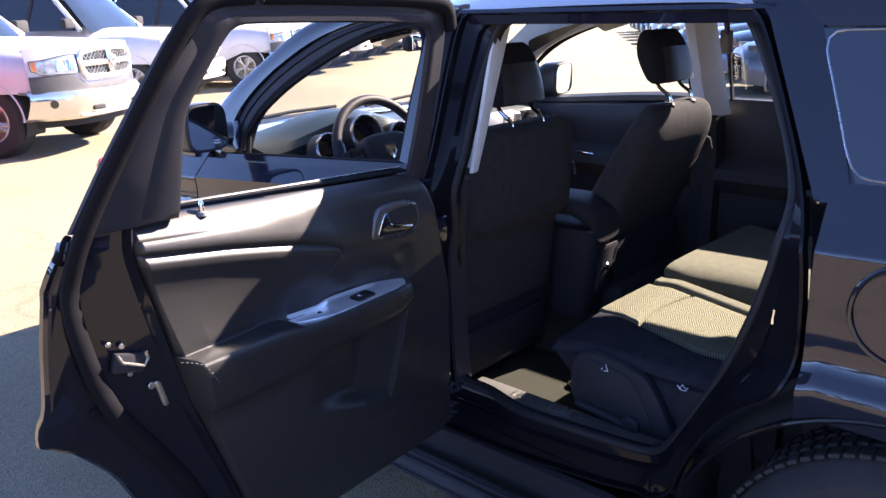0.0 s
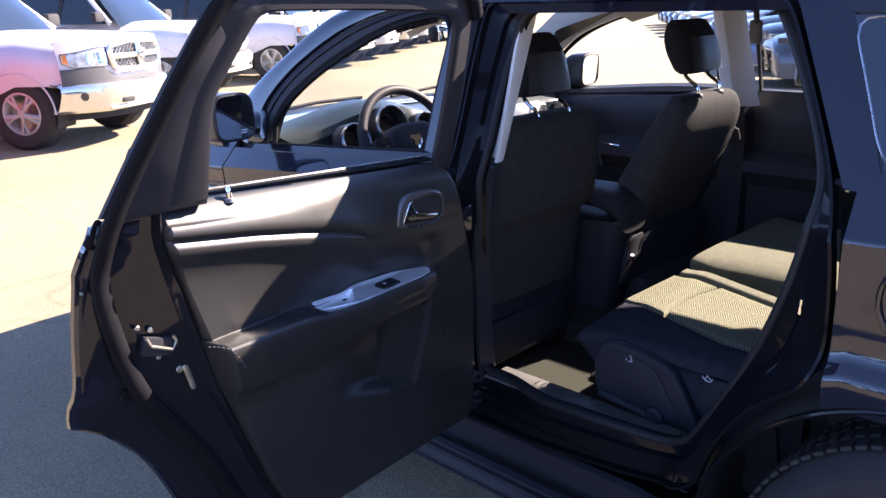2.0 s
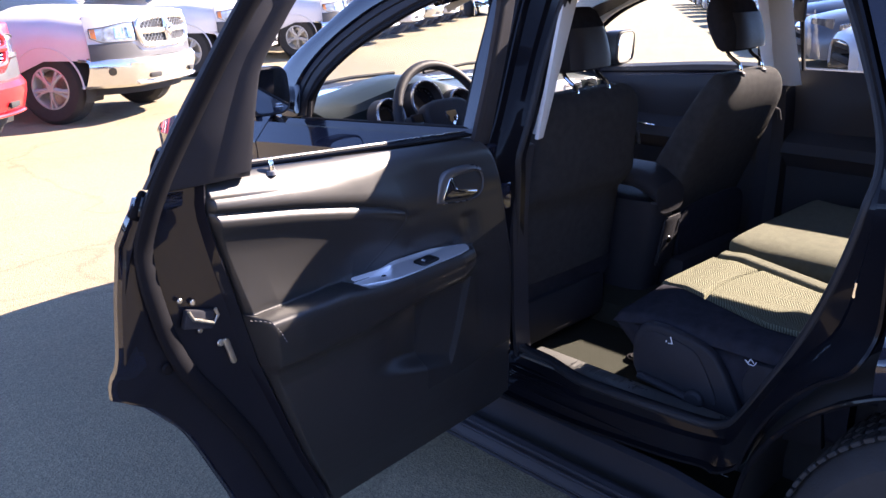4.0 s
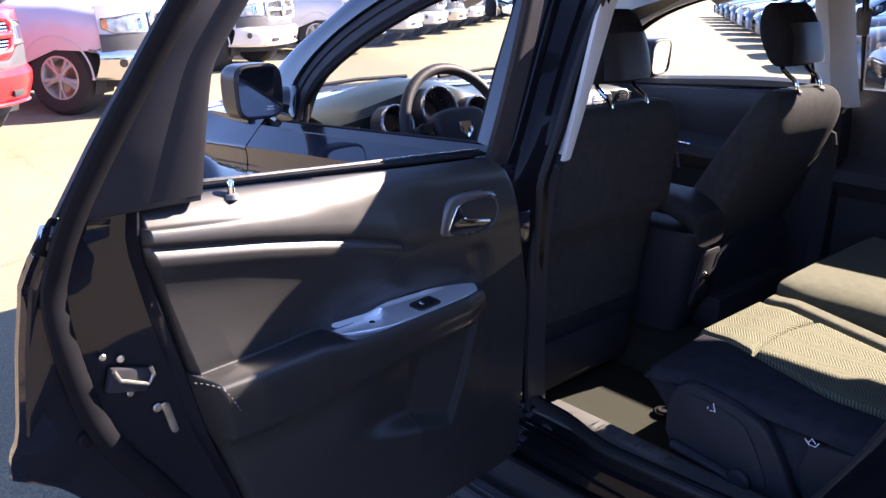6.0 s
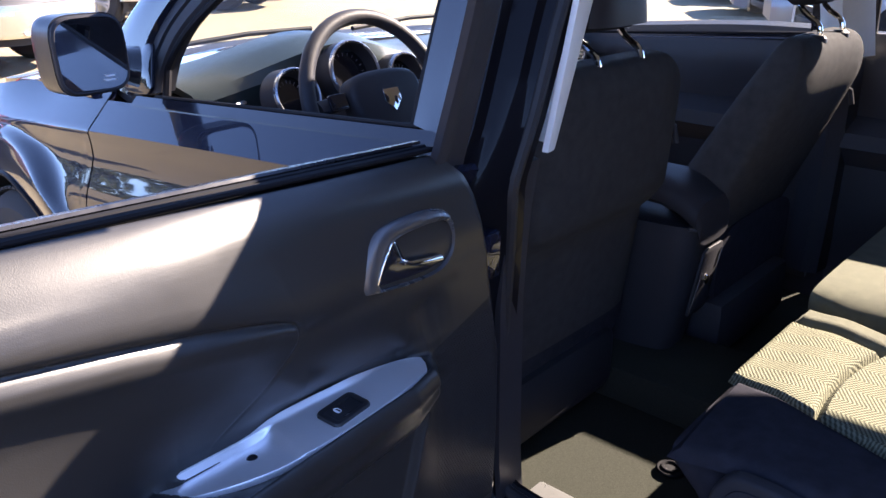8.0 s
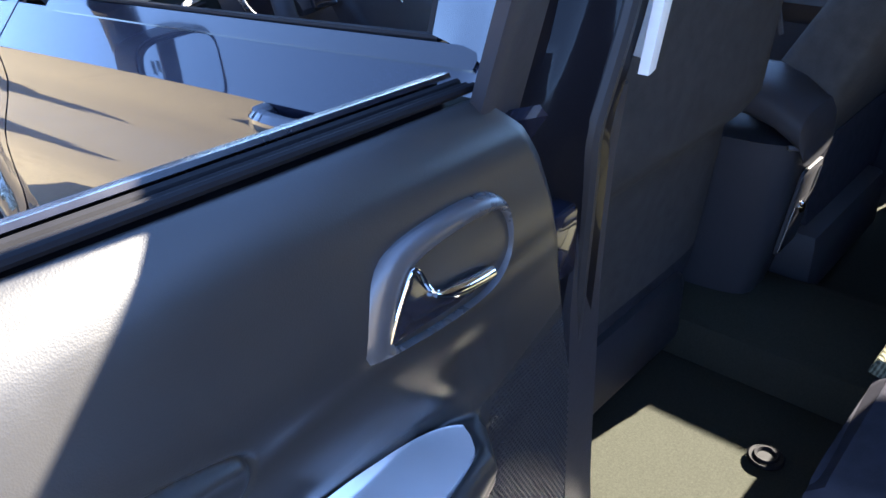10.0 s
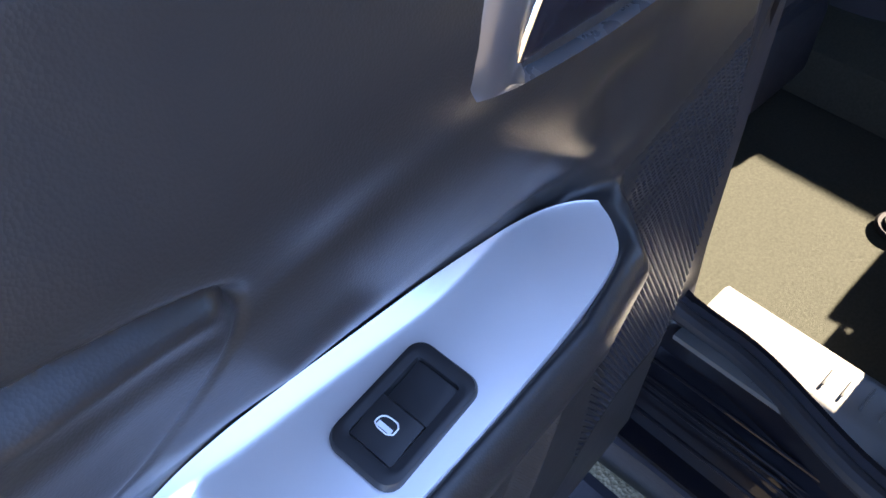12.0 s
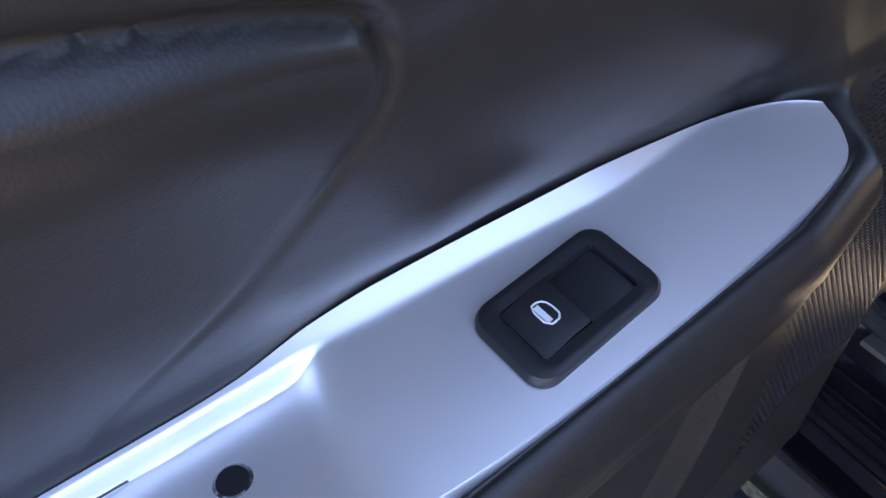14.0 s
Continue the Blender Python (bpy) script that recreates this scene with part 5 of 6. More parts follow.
# centre console with its rear vents
CX = 0.025
rings = []
for y, z, w in ((-0.005, 0.775, 0.074), (0.003, 0.805, 0.086), (0.05, 0.835, 0.090), (0.10, 0.850, 0.090), (0.25, 0.850, 0.088), (0.32, 0.83, 0.08)):
    rings.append(superring(CX, y, z - 0.03, w, 0.036, 28, 3.0, (1, 0, 0), (0, 0, 1)))
part("console_lid", sheet(rings, closed_v=True, cap=True), PLASTIC, suv, "padded dark console lid")
rings = []
for z, y0, w in ((0.36, 0.04, 0.09), (0.51, 0.005, 0.095), (0.60, -0.008, 0.10), (0.70, -0.015, 0.105), (0.748, -0.022, 0.105)):
    rings.append(superring(CX, y0 + 0.45, z, w * 0.86, 0.42, 30, 5.0))
console = part("centre_console", sheet(rings, closed_v=True, cap=True), PLASTIC, suv, "black centre console between the front seats")
part("console_trim", tube([(CX - 0.082, 0.020, 0.752), (CX - 0.070, 0.006, 0.750), (CX, 0.000, 0.748), (CX + 0.070, 0.006, 0.750), (CX + 0.082, 0.020, 0.752)], 0.0045, 8), BEZEL_SATIN, console, "satin band under the console lid")
part("console_bezel", slab(round_rect(0.050, 0.085, 0.015), lambda a, b, h: (CX + 0.028 + a + 0.14 * b, 0.020 - h - 0.10 * b, 0.60 + b), 0.006, 0.002), PLASTIC, console)
part("console_socket", disc((CX + 0.022, 0.012, 0.603), (0, -1, 0.1), 0.012, 0.012, 20, 0.003), CHROME, console, "chrome-ringed power socket")
part("console_strip", tube([(CX + 0.082, 0.006, 0.668), (CX + 0.076, 0.010, 0.625)], 0.0012, 6), BEZEL_SATIN, console)
part("console_strip", tube([(CX - 0.008, 0.012, 0.610), (CX - 0.030, 0.020, 0.525), (CX - 0.005, 0.020, 0.520)], 0.0009, 6), BEZEL_SATIN, console)
part("phone_tray", box(-0.03, 0.40, 0.845, 0.08, 0.10, 0.02, 0.006), SILVER, console)

# rear bench: cushion in three widths, side shield, backrest
bench = cushion("rear_bench", -0.665, -0.06, -0.262, -0.86, 0.47, 0.645, SEAT_SIDE, suv, "rear bench with a woven cloth centre panel", 5.0, 0.012)


def pad(name, x0, x1, front, back, z, mat, h=0.022, r=0.03, label="", drop=0.0):
    """A stuffed panel of the seat between two lines across it; x0 and x1 may lean with y."""
    rows = []
    for a in np.linspace(0, 1, 28):
        row = []
        for k in np.linspace(0, 1, 34):
            xm = x0(-0.4) + (x1(-0.4) - x0(-0.4)) * a
            y0, y1 = front(xm), back(xm)
            y = y0 + (y1 - y0) * k
            x = x0(y) + (x1(y) - x0(y)) * a
            e = max(0.0, min((x - x0(y)) / r, (x1(y) - x) / r, (y0 - y) / r, (y - y1) / r, 1.0))
            fall = 0.014 * step(-0.36, -0.265, y) + drop * (1 - a) ** 1.6
            row.append((x, y, z + h * math.sqrt(max(0.0, 1 - (1 - e) ** 2)) - fall))
        rows.append(row)
    return part(name, thick(sheet(rows), 0.01), mat, bench, label)


def across(x):
    """The curved seam across the seat panel."""
    return -0.405 - 0.9 * (x + 0.37) ** 2


def outer(y):
    """The outer seam of the seat panel."""
    return -0.425 + 0.36 * (max(y, -0.62) + 0.245)


def inner_seam(y):
    """The seam between the seat panel and its inner bolster."""
    return -0.135 + 0.34 * (max(y, -0.62) + 0.245)


def at(value):
    return lambda y: value


pad("seat_insert", outer, inner_seam, at(-0.250), lambda x: across(x) - 0.001, 0.648, SEAT_WOVEN, 0.020, 0.016, "front part of the herringbone seat panel")
pad("seat_insert", outer, inner_seam, lambda x: across(x) + 0.001, at(-0.86), 0.648, SEAT_WOVEN, 0.023, 0.016, "rear part of the herringbone seat panel")
pad("seat_bolster", lambda y: inner_seam(y) + 0.002, lambda y: inner_seam(y) + 0.072, at(-0.250), at(-0.86), 0.648, SEAT_PLAIN, 0.026, 0.022, "plain cloth bolster")
pad("outer_bolster", at(-0.668), lambda y: outer(y) - 0.002, at(-0.262), at(-0.86), 0.648, SEAT_SIDE, 0.022, 0.022, "black side bolster", 0.022)
bench_far = cushion("rear_bench", -0.045, 0.665, -0.245, -0.86, 0.45, 0.690, SEAT_PLAIN, suv, "far part of the rear bench in dark cloth", 5.0, 0.012)
seat_back(-0.36, -0.90, 0.60, 1.16, -0.16, 0.60, 0.56, SEAT_SIDE, bench, depth=0.09)
seat_back(0.31, -0.90, 0.60, 1.16, -0.16, 0.70, 0.66, SEAT_SIDE, bench_far, depth=0.09)
SHIELD = [(-0.345, 0.500), (-0.340, 0.590), (-0.358, 0.634), (-0.395, 0.652), (-0.530, 0.634), (-0.575, 0.605), (-0.650, 0.465), (-0.625, 0.448), (-0.40, 0.478)]
sh = smoothed(SHIELD, 60, 1, True)
part("side_shield", slab([tuple(q) for q in sh], lambda a, b, h: (-0.672 - h, a, b), 0.022, 0.008, seg=3), PLASTIC, bench, "black plastic side shield of the bench")
inner = sh.mean(0) + (sh - sh.mean(0)) * 0.72 + np.array((0.02, 0.012))
part("shield_recess", slab([tuple(q) for q in inner], lambda a, b, h: (-0.694 - h, a, b), 0.004, 0.002), PLASTIC, bench)
bm = tube(smoothed([(-0.703, -0.37, 0.505), (-0.706, -0.45, 0.500), (-0.703, -0.53, 0.485)], 12, 1), 0.010, 8)
disc((-0.703, -0.525, 0.490), (1, 0, 0), 0.026, 0.022, 22, 0.006, bm)
part("recliner_lever", bm, PLASTIC, bench)
part("rear_shield", slab([(-0.655, 0.45), (-0.625, 0.56), (-0.64, 0.618), (-0.80, 0.635), (-0.82, 0.47)], lambda a, b, h: (-0.660 - h, a, b), 0.018, 0.006), PLASTIC, bench)
# white seat marks
bm = tube([(-0.700, -0.450, 0.632), (-0.700, -0.456, 0.615), (-0.700, -0.445, 0.614)], 0.0011, 5)
tube([(-0.700, -0.439, 0.615), (-0.700, -0.440, 0.620)], 0.0011, 5, bm=bm)
part("seat_mark", bm, WHITE_MARK, bench, "white seat-back mark")
bm = tube([(-0.681, -0.638, 0.620), (-0.681, -0.644, 0.631), (-0.681, -0.652, 0.623)], 0.0011, 5)
tube([(-0.681, -0.631, 0.626), (-0.681, -0.640, 0.617), (-0.681, -0.652, 0.617), (-0.681, -0.658, 0.627)], 0.0011, 5, bm=bm)
part("fold_mark", bm, WHITE_MARK, bench, "white seat-fold mark")
# belt strap hanging behind the doorway
part("rear_seat_belt", thick(sheet([[(-0.715 + 0.004 * math.sin(7 * k), -0.930 + 0.070 * k + w, 1.34 - 0.46 * k) for w in (0, 0.030)] for k in np.linspace(0, 1, 16)]), 0.002), WEBBING, suv, "grey rear seat belt")

# ---- dashboard ----
rows = []
for y, z, b in ((1.30, 1.03, 0.0), (1.15, 1.055, 0), (0.98, 1.07, 1), (0.86, 1.075, 1), (0.79, 1.06, 1), (0.765, 1.045, 0.7), (0.775, 1.0, 0.4), (0.775, 0.95, 0.2), (0.76, 0.88, 0), (0.80, 0.74, 0), (0.90, 0.62, 0)):
    row = []
    for x in np.linspace(-0.76, 0.76, 41):
        hood_b = math.exp(-((x + 0.44) / 0.22) ** 2) * b
        row.append((x, y - 0.085 * hood_b + 0.05 * abs(x / 0.76) ** 3, z + 0.075 * hood_b * (1 if z > 1.0 else 0.3) - 0.03 * abs(x / 0.76) ** 4))
    rows.append(row)
dash = part("dashboard", thick(sheet(rows), 0.02), DASH, suv, "dark grey-green moulded dashboard")
WC = Vector((-0.47, 0.555, 1.02))
W_UP = Vector((0, 0.42, 0.91)).normalized()
W_OUT = Vector((0, -0.91, 0.42)).normalized()


def on_wheel(a, b, h=0.0):
    return WC + Vector((1, 0, 0)) * a + W_UP * b + W_OUT * h


def gauge_at(cx, cz, r, y):
    c = Vector((cx, y, cz))
    ax = Vector((0, -0.94, 0.34)).normalized()
    place = Matrix.Translation(c) @ Vector((0, 0, 1)).rotation_difference(ax).to_matrix().to_4x4()
    bm = lathe([(r - 0.003, 0.017), (r - 0.002, 0.021), (r + 0.001, 0.023), (r + 0.004, 0.020), (r + 0.005, 0.014)], 36)
    bm.transform(place)
    g = part("gauge", bm, BEZEL_METAL, dash, "round gauge with a satin silver ring")
    bm = lathe([(r - 0.010, -0.03), (r - 0.003, 0.018), (r + 0.004, 0.015), (r + 0.010, -0.03)], 36)
    bm.transform(place)
    part("gauge_tube", bm, PLASTIC, g)
    c = c - ax * 0.018
    bm = disc(c + ax * 0.002, ax, r - 0.008, 0.006, 32, 0.001)
    part("dial", bm, GLOSS_BLACK, g)
    bm = None
    side = Vector((1, 0, 0))
    up = ax.cross(side)
    for k in range(17):
        a = radians(225 - k * 270 / 16)
        d = side * math.cos(a) + up * math.sin(a)
        bm = tube([c + ax * 0.006 + d * (r - 0.024), c + ax * 0.006 + d * (r - 0.017)], 0.0006, 4, bm=bm)
    part("dial_marks", bm, DIAL_PRINT, g)


gauge_at(-0.605, 1.035, 0.055, 0.685)
gauge_at(-0.44, 1.065, 0.068, 0.685)
gauge_at(-0.275, 1.035, 0.055, 0.685)
wheel_rim = part("steering_wheel", tube([on_wheel(0.192 * math.cos(a), 0.192 * math.sin(a)) for a in np.linspace(0, 2 * math.pi, 49)[:-1]], 0.0165, 12, True), PLASTIC, suv, "black leather-wrapped steering wheel")
hub = [(-0.105, 0.035), (-0.075, 0.068), (0.075, 0.068), (0.105, 0.035), (0.088, -0.055), (0.045, -0.095), (-0.045, -0.095), (-0.088, -0.055)]
part("airbag_cover", slab([tuple(q) for q in smoothed(hub, 40, 2, True)], lambda a, b, h: on_wheel(a, b, h - 0.01), 0.045, 0.014, seg=3), PLASTIC, wheel_rim)
for pts in ([(-0.07, 0.02), (-0.17, 0.012)], [(0.07, 0.02), (0.17, 0.012)], [(-0.03, -0.07), (-0.045, -0.175)], [(0.03, -0.07), (0.045, -0.175)]):
    part("spoke", tube([on_wheel(*pts[0], 0.0), on_wheel(*pts[1], 0.0)], 0.018, 8, flat=0.5), PLASTIC, wheel_rim)
for s in (-1, 1):
    part("thumb_switch", slab(round_rect(0.024, 0.017, 0.006), lambda a, b, h, s=s: on_wheel(s * 0.128 + a, 0.016 + b, 0.012 + h), 0.006, 0.002), GLOSS_BLACK, wheel_rim)
badge = [(-0.022, 0.022), (0.022, 0.022), (0.023, -0.004), (0.0, -0.028), (-0.023, -0.004)]
part("badge", slab(badge, lambda a, b, h: on_wheel(a, b, 0.034 + h), 0.004, 0.001), CHROME, wheel_rim, "plain shield badge")
part("steering_column", tube([on_wheel(0, -0.01, -0.01), on_wheel(0, -0.02, -0.22)], 0.05, 16), PLASTIC, wheel_rim)
part("key_stub", tube([on_wheel(0.03, -0.10, -0.02), on_wheel(0.035, -0.125, 0.02)], 0.006, 8), CHROME, wheel_rim)


def vent(cx, cy, cz, w, h, name="air_vent", turn=0.0):
    m = Matrix.Translation((cx, cy, cz)) @ Euler((0, 0, turn)).to_matrix().to_4x4()
    bm = tube([(a, 0, b) for a, b in round_rect(w, h, min(w, h) * 0.5)], 0.005, 6, True)
    bm.transform(m)
    v = part(name, bm, SILVER, dash, "slatted air vent")
    for k in np.linspace(-0.7, 0.7, 5):
        bm = box(0, 0, k * h, w * 1.8, 0.018, 0.003, 0.001)
        bm.transform(m)
        part("slat", bm, PLASTIC, v)
    bm = box(0, 0.02, 0, w * 1.9, 0.004, h * 1.9, 0.001)
    bm.transform(m)
    part("vent_back", bm, UNDER, v)


vent(-0.655, 0.79, 0.99, 0.055, 0.028, turn=0.5)
vent(-0.08, 0.72, 1.03, 0.055, 0.034)
vent(0.06, 0.72, 1.03, 0.055, 0.034)
vent(0.62, 0.80, 1.0, 0.055, 0.034, turn=-0.3)
vent(0.43, 0.725, 1.005, 0.055, 0.036)
part("dash_inlay", box(0.37, 0.752, 1.005, 0.20, 0.02, 0.10, 0.01), SILVER, dash, "satin silver dash inlay")
part("centre_screen", box(-0.01, 0.73, 0.94, 0.22, 0.03, 0.12, 0.012, None, Euler((-0.25, 0, 0)).to_matrix()), GLOSS_BLACK, dash)
part("glove_box_lid", box(0.42, 0.76, 0.80, 0.42, 0.03, 0.18, 0.015, None, Euler((0.2, 0, 0)).to_matrix()), DASH, dash)
# inside mirror
mir = part("inside_mirror", box(0.0, 0.82, 1.358, 0.235, 0.045, 0.065, 0.018, None, Euler((0, 0, 0.18)).to_matrix(), 3), PLASTIC, suv, "black inside mirror")
part("mirror_pane", box(0.004, 0.793, 1.358, 0.215, 0.004, 0.052, 0.001, None, Euler((0, 0, 0.18)).to_matrix()), MIRROR, mir)
part("mirror_stalk", tube([(0.0, 0.845, 1.36), (0.0, 0.87, 1.39), (0.0, 0.86, 1.42)], 0.012, 8), PLASTIC, mir)

# outside mirrors
for s, mx in ((-1, 0.978), (1, 0.900)):
    rings = []
    for k in np.linspace(0, 1, 9):
        f = math.sin(math.pi / 2 * min(1, (1 - k) * 1.6 + 0.12)) if k > 0.3 else 1
        rings.append(superring(s * mx, 0.80 + 0.14 * k, 1.150 - 0.006 * k, 0.071 * f, 0.074 * f, 36, 4.2, (1, 0, 0.02), (0.05 * s, 0, 1)))
    case = part("side_mirror", sheet(rings, closed_v=True, cap=True), SATIN, suv, "black outside mirror")
    rings = [superring(s * mx, 0.792 - 0.004 * q, 1.150, 0.067 * f, 0.069 * f, 36, 4.2, (1, 0, 0.02), (0.05 * s, 0, 1)) for q, f in ((-2, 1.04), (0, 1.03), (1, 0.98), (0, 0.94))]
    part("mirror_rim", sheet(rings, closed_v=True), PLASTIC, case)
    ring = superring(s * mx, 0.792, 1.150, 0.063, 0.065, 36, 4.2, (1, s * 0.06, 0.02), (0.05 * s, -0.04, 1))
    bm = bmesh.new()
    bm.faces.new([bm.verts.new(p) for p in ring])
    part("mirror_pane", thick(bm, 0.003), MIRROR, case, "mirror glass")
    for dz, w in ((-0.040, 0.018), (-0.048, 0.022)):
        part("mirror_print", box(s * mx + 0.028, 0.7885, 1.150 + dz, w, 0.001, 0.003, 0.0003), WHITE_MARK, case)
    part("mirror_foot", tube([(s * min(0.93, mx), 0.90, 1.120), (s * 0.87, 0.885, 1.11), (s * 0.845, 0.875, 1.105)], [0.040, 0.040, 0.045], 12, flat=0.8), GLOSS_BLACK, case)
    sail = [(0.872, 1.046), (0.885, 1.10), (0.892, 1.150), (0.925, 1.14), (0.985, 1.09), (1.00, 1.040), (0.93, 1.040)]
    part("mirror_sail", slab([tuple(q) for q in smoothed(sail, 30, 1, True)], lambda a, b, h, s=s: (s * (side_x(a, b) + h - 0.006), a, b), 0.010, 0.003), PAINT, case, "black corner panel that carries the mirror")

# outside door handles and fuel flap
for s, y in ((-1, 0.215), (1, 0.215)):
    x = s * (side_x(y, 1.0) - 0.004)
    bm = tube(smoothed([(x, y - 0.09, 1.005), (x + s * 0.035, y - 0.07, 1.01), (x + s * 0.042, y, 1.005), (x + s * 0.035, y + 0.07, 1.0), (x, y + 0.09, 0.993)], 16, 2), 0.014, 10, flat=1.3)
    part("door_handle", bm, PAINT, suv, "black pull handle")
fr = [(-side_x(-1.13 + 0.085 * math.cos(a), 0.985 + 0.085 * math.sin(a)) - 0.002, -1.13 + 0.085 * math.cos(a), 0.985 + 0.085 * math.sin(a)) for a in np.linspace(0, 2 * math.pi, 33)[:-1]]
flap = part("fuel_flap", tube(fr, 0.005, 6, True), GLOSS_BLACK, suv, "round fuel filler flap")
rows = [[(-side_x(-1.13 + r * math.cos(a), 0.985 + r * math.sin(a)) - 0.004, -1.13 + r * math.cos(a), 0.985 + r * math.sin(a)) for a in np.linspace(0, 2 * math.pi, 33)[:-1]] for r in (0.078, 0.05, 0.002)]
part("flap_disc", sheet(rows, closed_v=True), PAINT, flap)

# ---- vehicles of the lot ----
LANE = Vector((0.83, 0.557, 0)).normalized()
FACE = Vector((0.56, -0.83, 0)).normalized()
HEADING = math.degrees(math.atan2(FACE.y, FACE.x)) - 90      # turn that points a vehicle's +y along FACE


def skin_rows(stations, n=33, e=3.4):
    """Body skin from stations (y, half width, z bottom, z top): flat sides, a crowned top and rounded shoulders."""
    rows = []
    for y, w, zb, zt in stations:
        row = []
        for a in np.linspace(-100, 100, n):
            t = radians(a)
            x = math.copysign(abs(math.sin(t)) ** (2 / e), t) * w
            c = math.cos(t)
            z = zb + (zt - zb) * (max(0.0, c) ** (2 / e)) - (0.10 if c < 0 else 0.0)
            row.append((x, y, z))
        rows.append(row)
    return rows


def front_y(x, z):
    """The pickup's face: bowed in plan, leaning back to the top."""
    return 0.90 - 0.36 * abs(x) ** 3.2 - 0.12 * max(0.0, z - 0.85) ** 1.2


def bumper_y(x):
    return 1.02 - 0.46 * abs(x) ** 3.4


def pickup(paint, lower, bars, label, group):
    """A full-size crew-cab pickup, its front towards +y, its front wheels' axle at y = 0."""
    v = thing("pickup_truck", label, "truck", group=group)
    st = [(0.60, 0.92, 0.85, 1.195), (0.45, 0.99, 0.80, 1.225), (0.0, 1.0, 0.80, 1.25), (-0.45, 1.0, 0.62, 1.262), (-0.75, 1.0, 0.52, 1.27), (-2.6, 1.0, 0.52, 1.28), (-4.6, 1.0, 0.57, 1.30)]
    part("body", thick(sheet(skin_rows(st)), 0.03), paint, v)
    cab = []
    for y, w, z in ((-0.70, 0.86, 1.24), (-1.15, 0.72, 1.76), (-1.45, 0.70, 1.86), (-2.6, 0.70, 1.87), (-2.78, 0.70, 1.80), (-2.86, 0.84, 1.26)):
        cab.append([(w * x, y, z - 0.05 * abs(x) ** 4) for x in np.linspace(-1, 1, 13)])
    part("cab_roof", thick(sheet(cab[2:4]), 0.04), paint, v)
    part("windscreen", sheet(cab[:3]), DARK_PANE, v, "dark windscreen")
    for s in (-1, 1):
        rows = [[(s * 0.99, -0.78, 1.25), (s * 0.73, -1.45, 1.82)], [(s * 0.99, -2.82, 1.26), (s * 0.73, -2.62, 1.82)]]
        part("side_glass", thick(sheet(rows), 0.02), DARK_PANE, v)
        for y in (-0.80, -1.75, -2.75):
            part("pillar", tube([(s * 0.985, y, 1.25), (s * 0.72, y + (-0.62 if y > -1 else 0.05), 1.84)], 0.038, 8), paint if y > -1 else UNDER, v)
        lens = [[(s * x, front_y(x, z) + 0.010, z) for z in np.linspace(0.885 + 0.05 * step(0.84, 0.97, x) ** 2, 1.085 - 0.055 * step(0.60, 0.97, x), 7)] for x in np.linspace(0.535, 0.965, 20)]
        hl = part("headlight", thick(sheet(lens[:18]), 0.02), LAMP_GLASS, v, "clear headlight with an amber corner")
        for x, w in ((0.60, 0.05), (0.72, 0.045)):
            cup = [[(s * (x + w * a), front_y(x + w * a, 0.975 + b) + 0.014, 0.975 + b) for b in np.linspace(-0.055, 0.055, 5)] for a in np.linspace(-1, 1, 6)]
            part("reflector", thick(sheet(cup), 0.003), CHROME, hl)
        part("corner_lens", thick(sheet([[p for p in row] for row in lens[17:]]), 0.02), AMBER_LENS, hl)
        edge_line = lens[0] + [row[-1] for row in lens[1:]] + lens[-1][::-1][1:] + [row[0] for row in lens[::-1]][1:-1]
        part("lamp_border", tube([Vector(p) + Vector((0, 0.004, 0)) for p in edge_line], 0.007, 6, True), STRIP, hl)
        part("fog_lamp", disc((s * 0.86, bumper_y(0.86) - 0.012, 0.575), (s * 0.75, 1, -0.2), 0.045, 0.006, 20, 0.002), DARK_PANE, v)
        part("mirror", box(s * 1.12, -0.92, 1.36, 0.24, 0.10, 0.16, 0.03), UNDER, v)
    fascia = [[(x, front_y(x, z), z) for x in np.linspace(-0.985, 0.985, 31)] for z in (0.70, 0.80, 0.92, 1.0, 1.08, 1.13, 1.165)]
    fascia.append([(x * 0.99, front_y(x, 1.165) - 0.03, 1.185 - 0.03 * abs(x) ** 4) for x in np.linspace(-0.97, 0.97, 31)])
    fascia.append([(x * 0.985, min(0.62, front_y(x, 1.165) - 0.06), 1.20 - 0.07 * abs(x) ** 5) for x in np.linspace(-0.97, 0.97, 31)])
    part("fascia", thick(sheet(fascia), 0.02), paint, v)
    part("valance", thick(sheet([[(x * 1.005, front_y(x, z) + 0.014, 0.70 + (z - 0.77) * (0.40 + 0.70 * step(0.42, 0.62, abs(x)))) for x in np.linspace(-0.985, 0.985, 41)] for z in (0.77, 0.82, 0.87, 0.925)]), 0.02), STRIP, v, "dark grey strip above the bumper")
    # grille: a bright surround with four meshed openings
    shade = GRILLE_CHROME if not bars else paint
    ring = []
    for x, z in ((-0.52, 1.055), (-0.44, 1.125), (0.44, 1.125), (0.52, 1.055), (0.475, 0.865), (0.42, 0.820), (-0.42, 0.820), (-0.475, 0.865)):
        ring.append((x, z))
    rim = [tuple(q) for q in smoothed(ring, 60, 2, True)]
    g = part("grille", tube([(x, front_y(x, z) + 0.020, z) for x, z in rim], 0.034, 8, True), shade, v, "four-part grille")
    part("grille_back", thick(sheet([[(x * (1.0 if z > 1.05 else 0.94), front_y(x, z) + 0.008, z) for x in np.linspace(-0.49, 0.49, 15)] for z in (0.83, 0.97, 1.115)]), 0.006), UNDER, g)
    part("cross_bar", tube([(x, front_y(x, 1.0) + 0.034, 0.972) for x in np.linspace(-0.49, 0.49, 13)], 0.033, 8), shade, g)
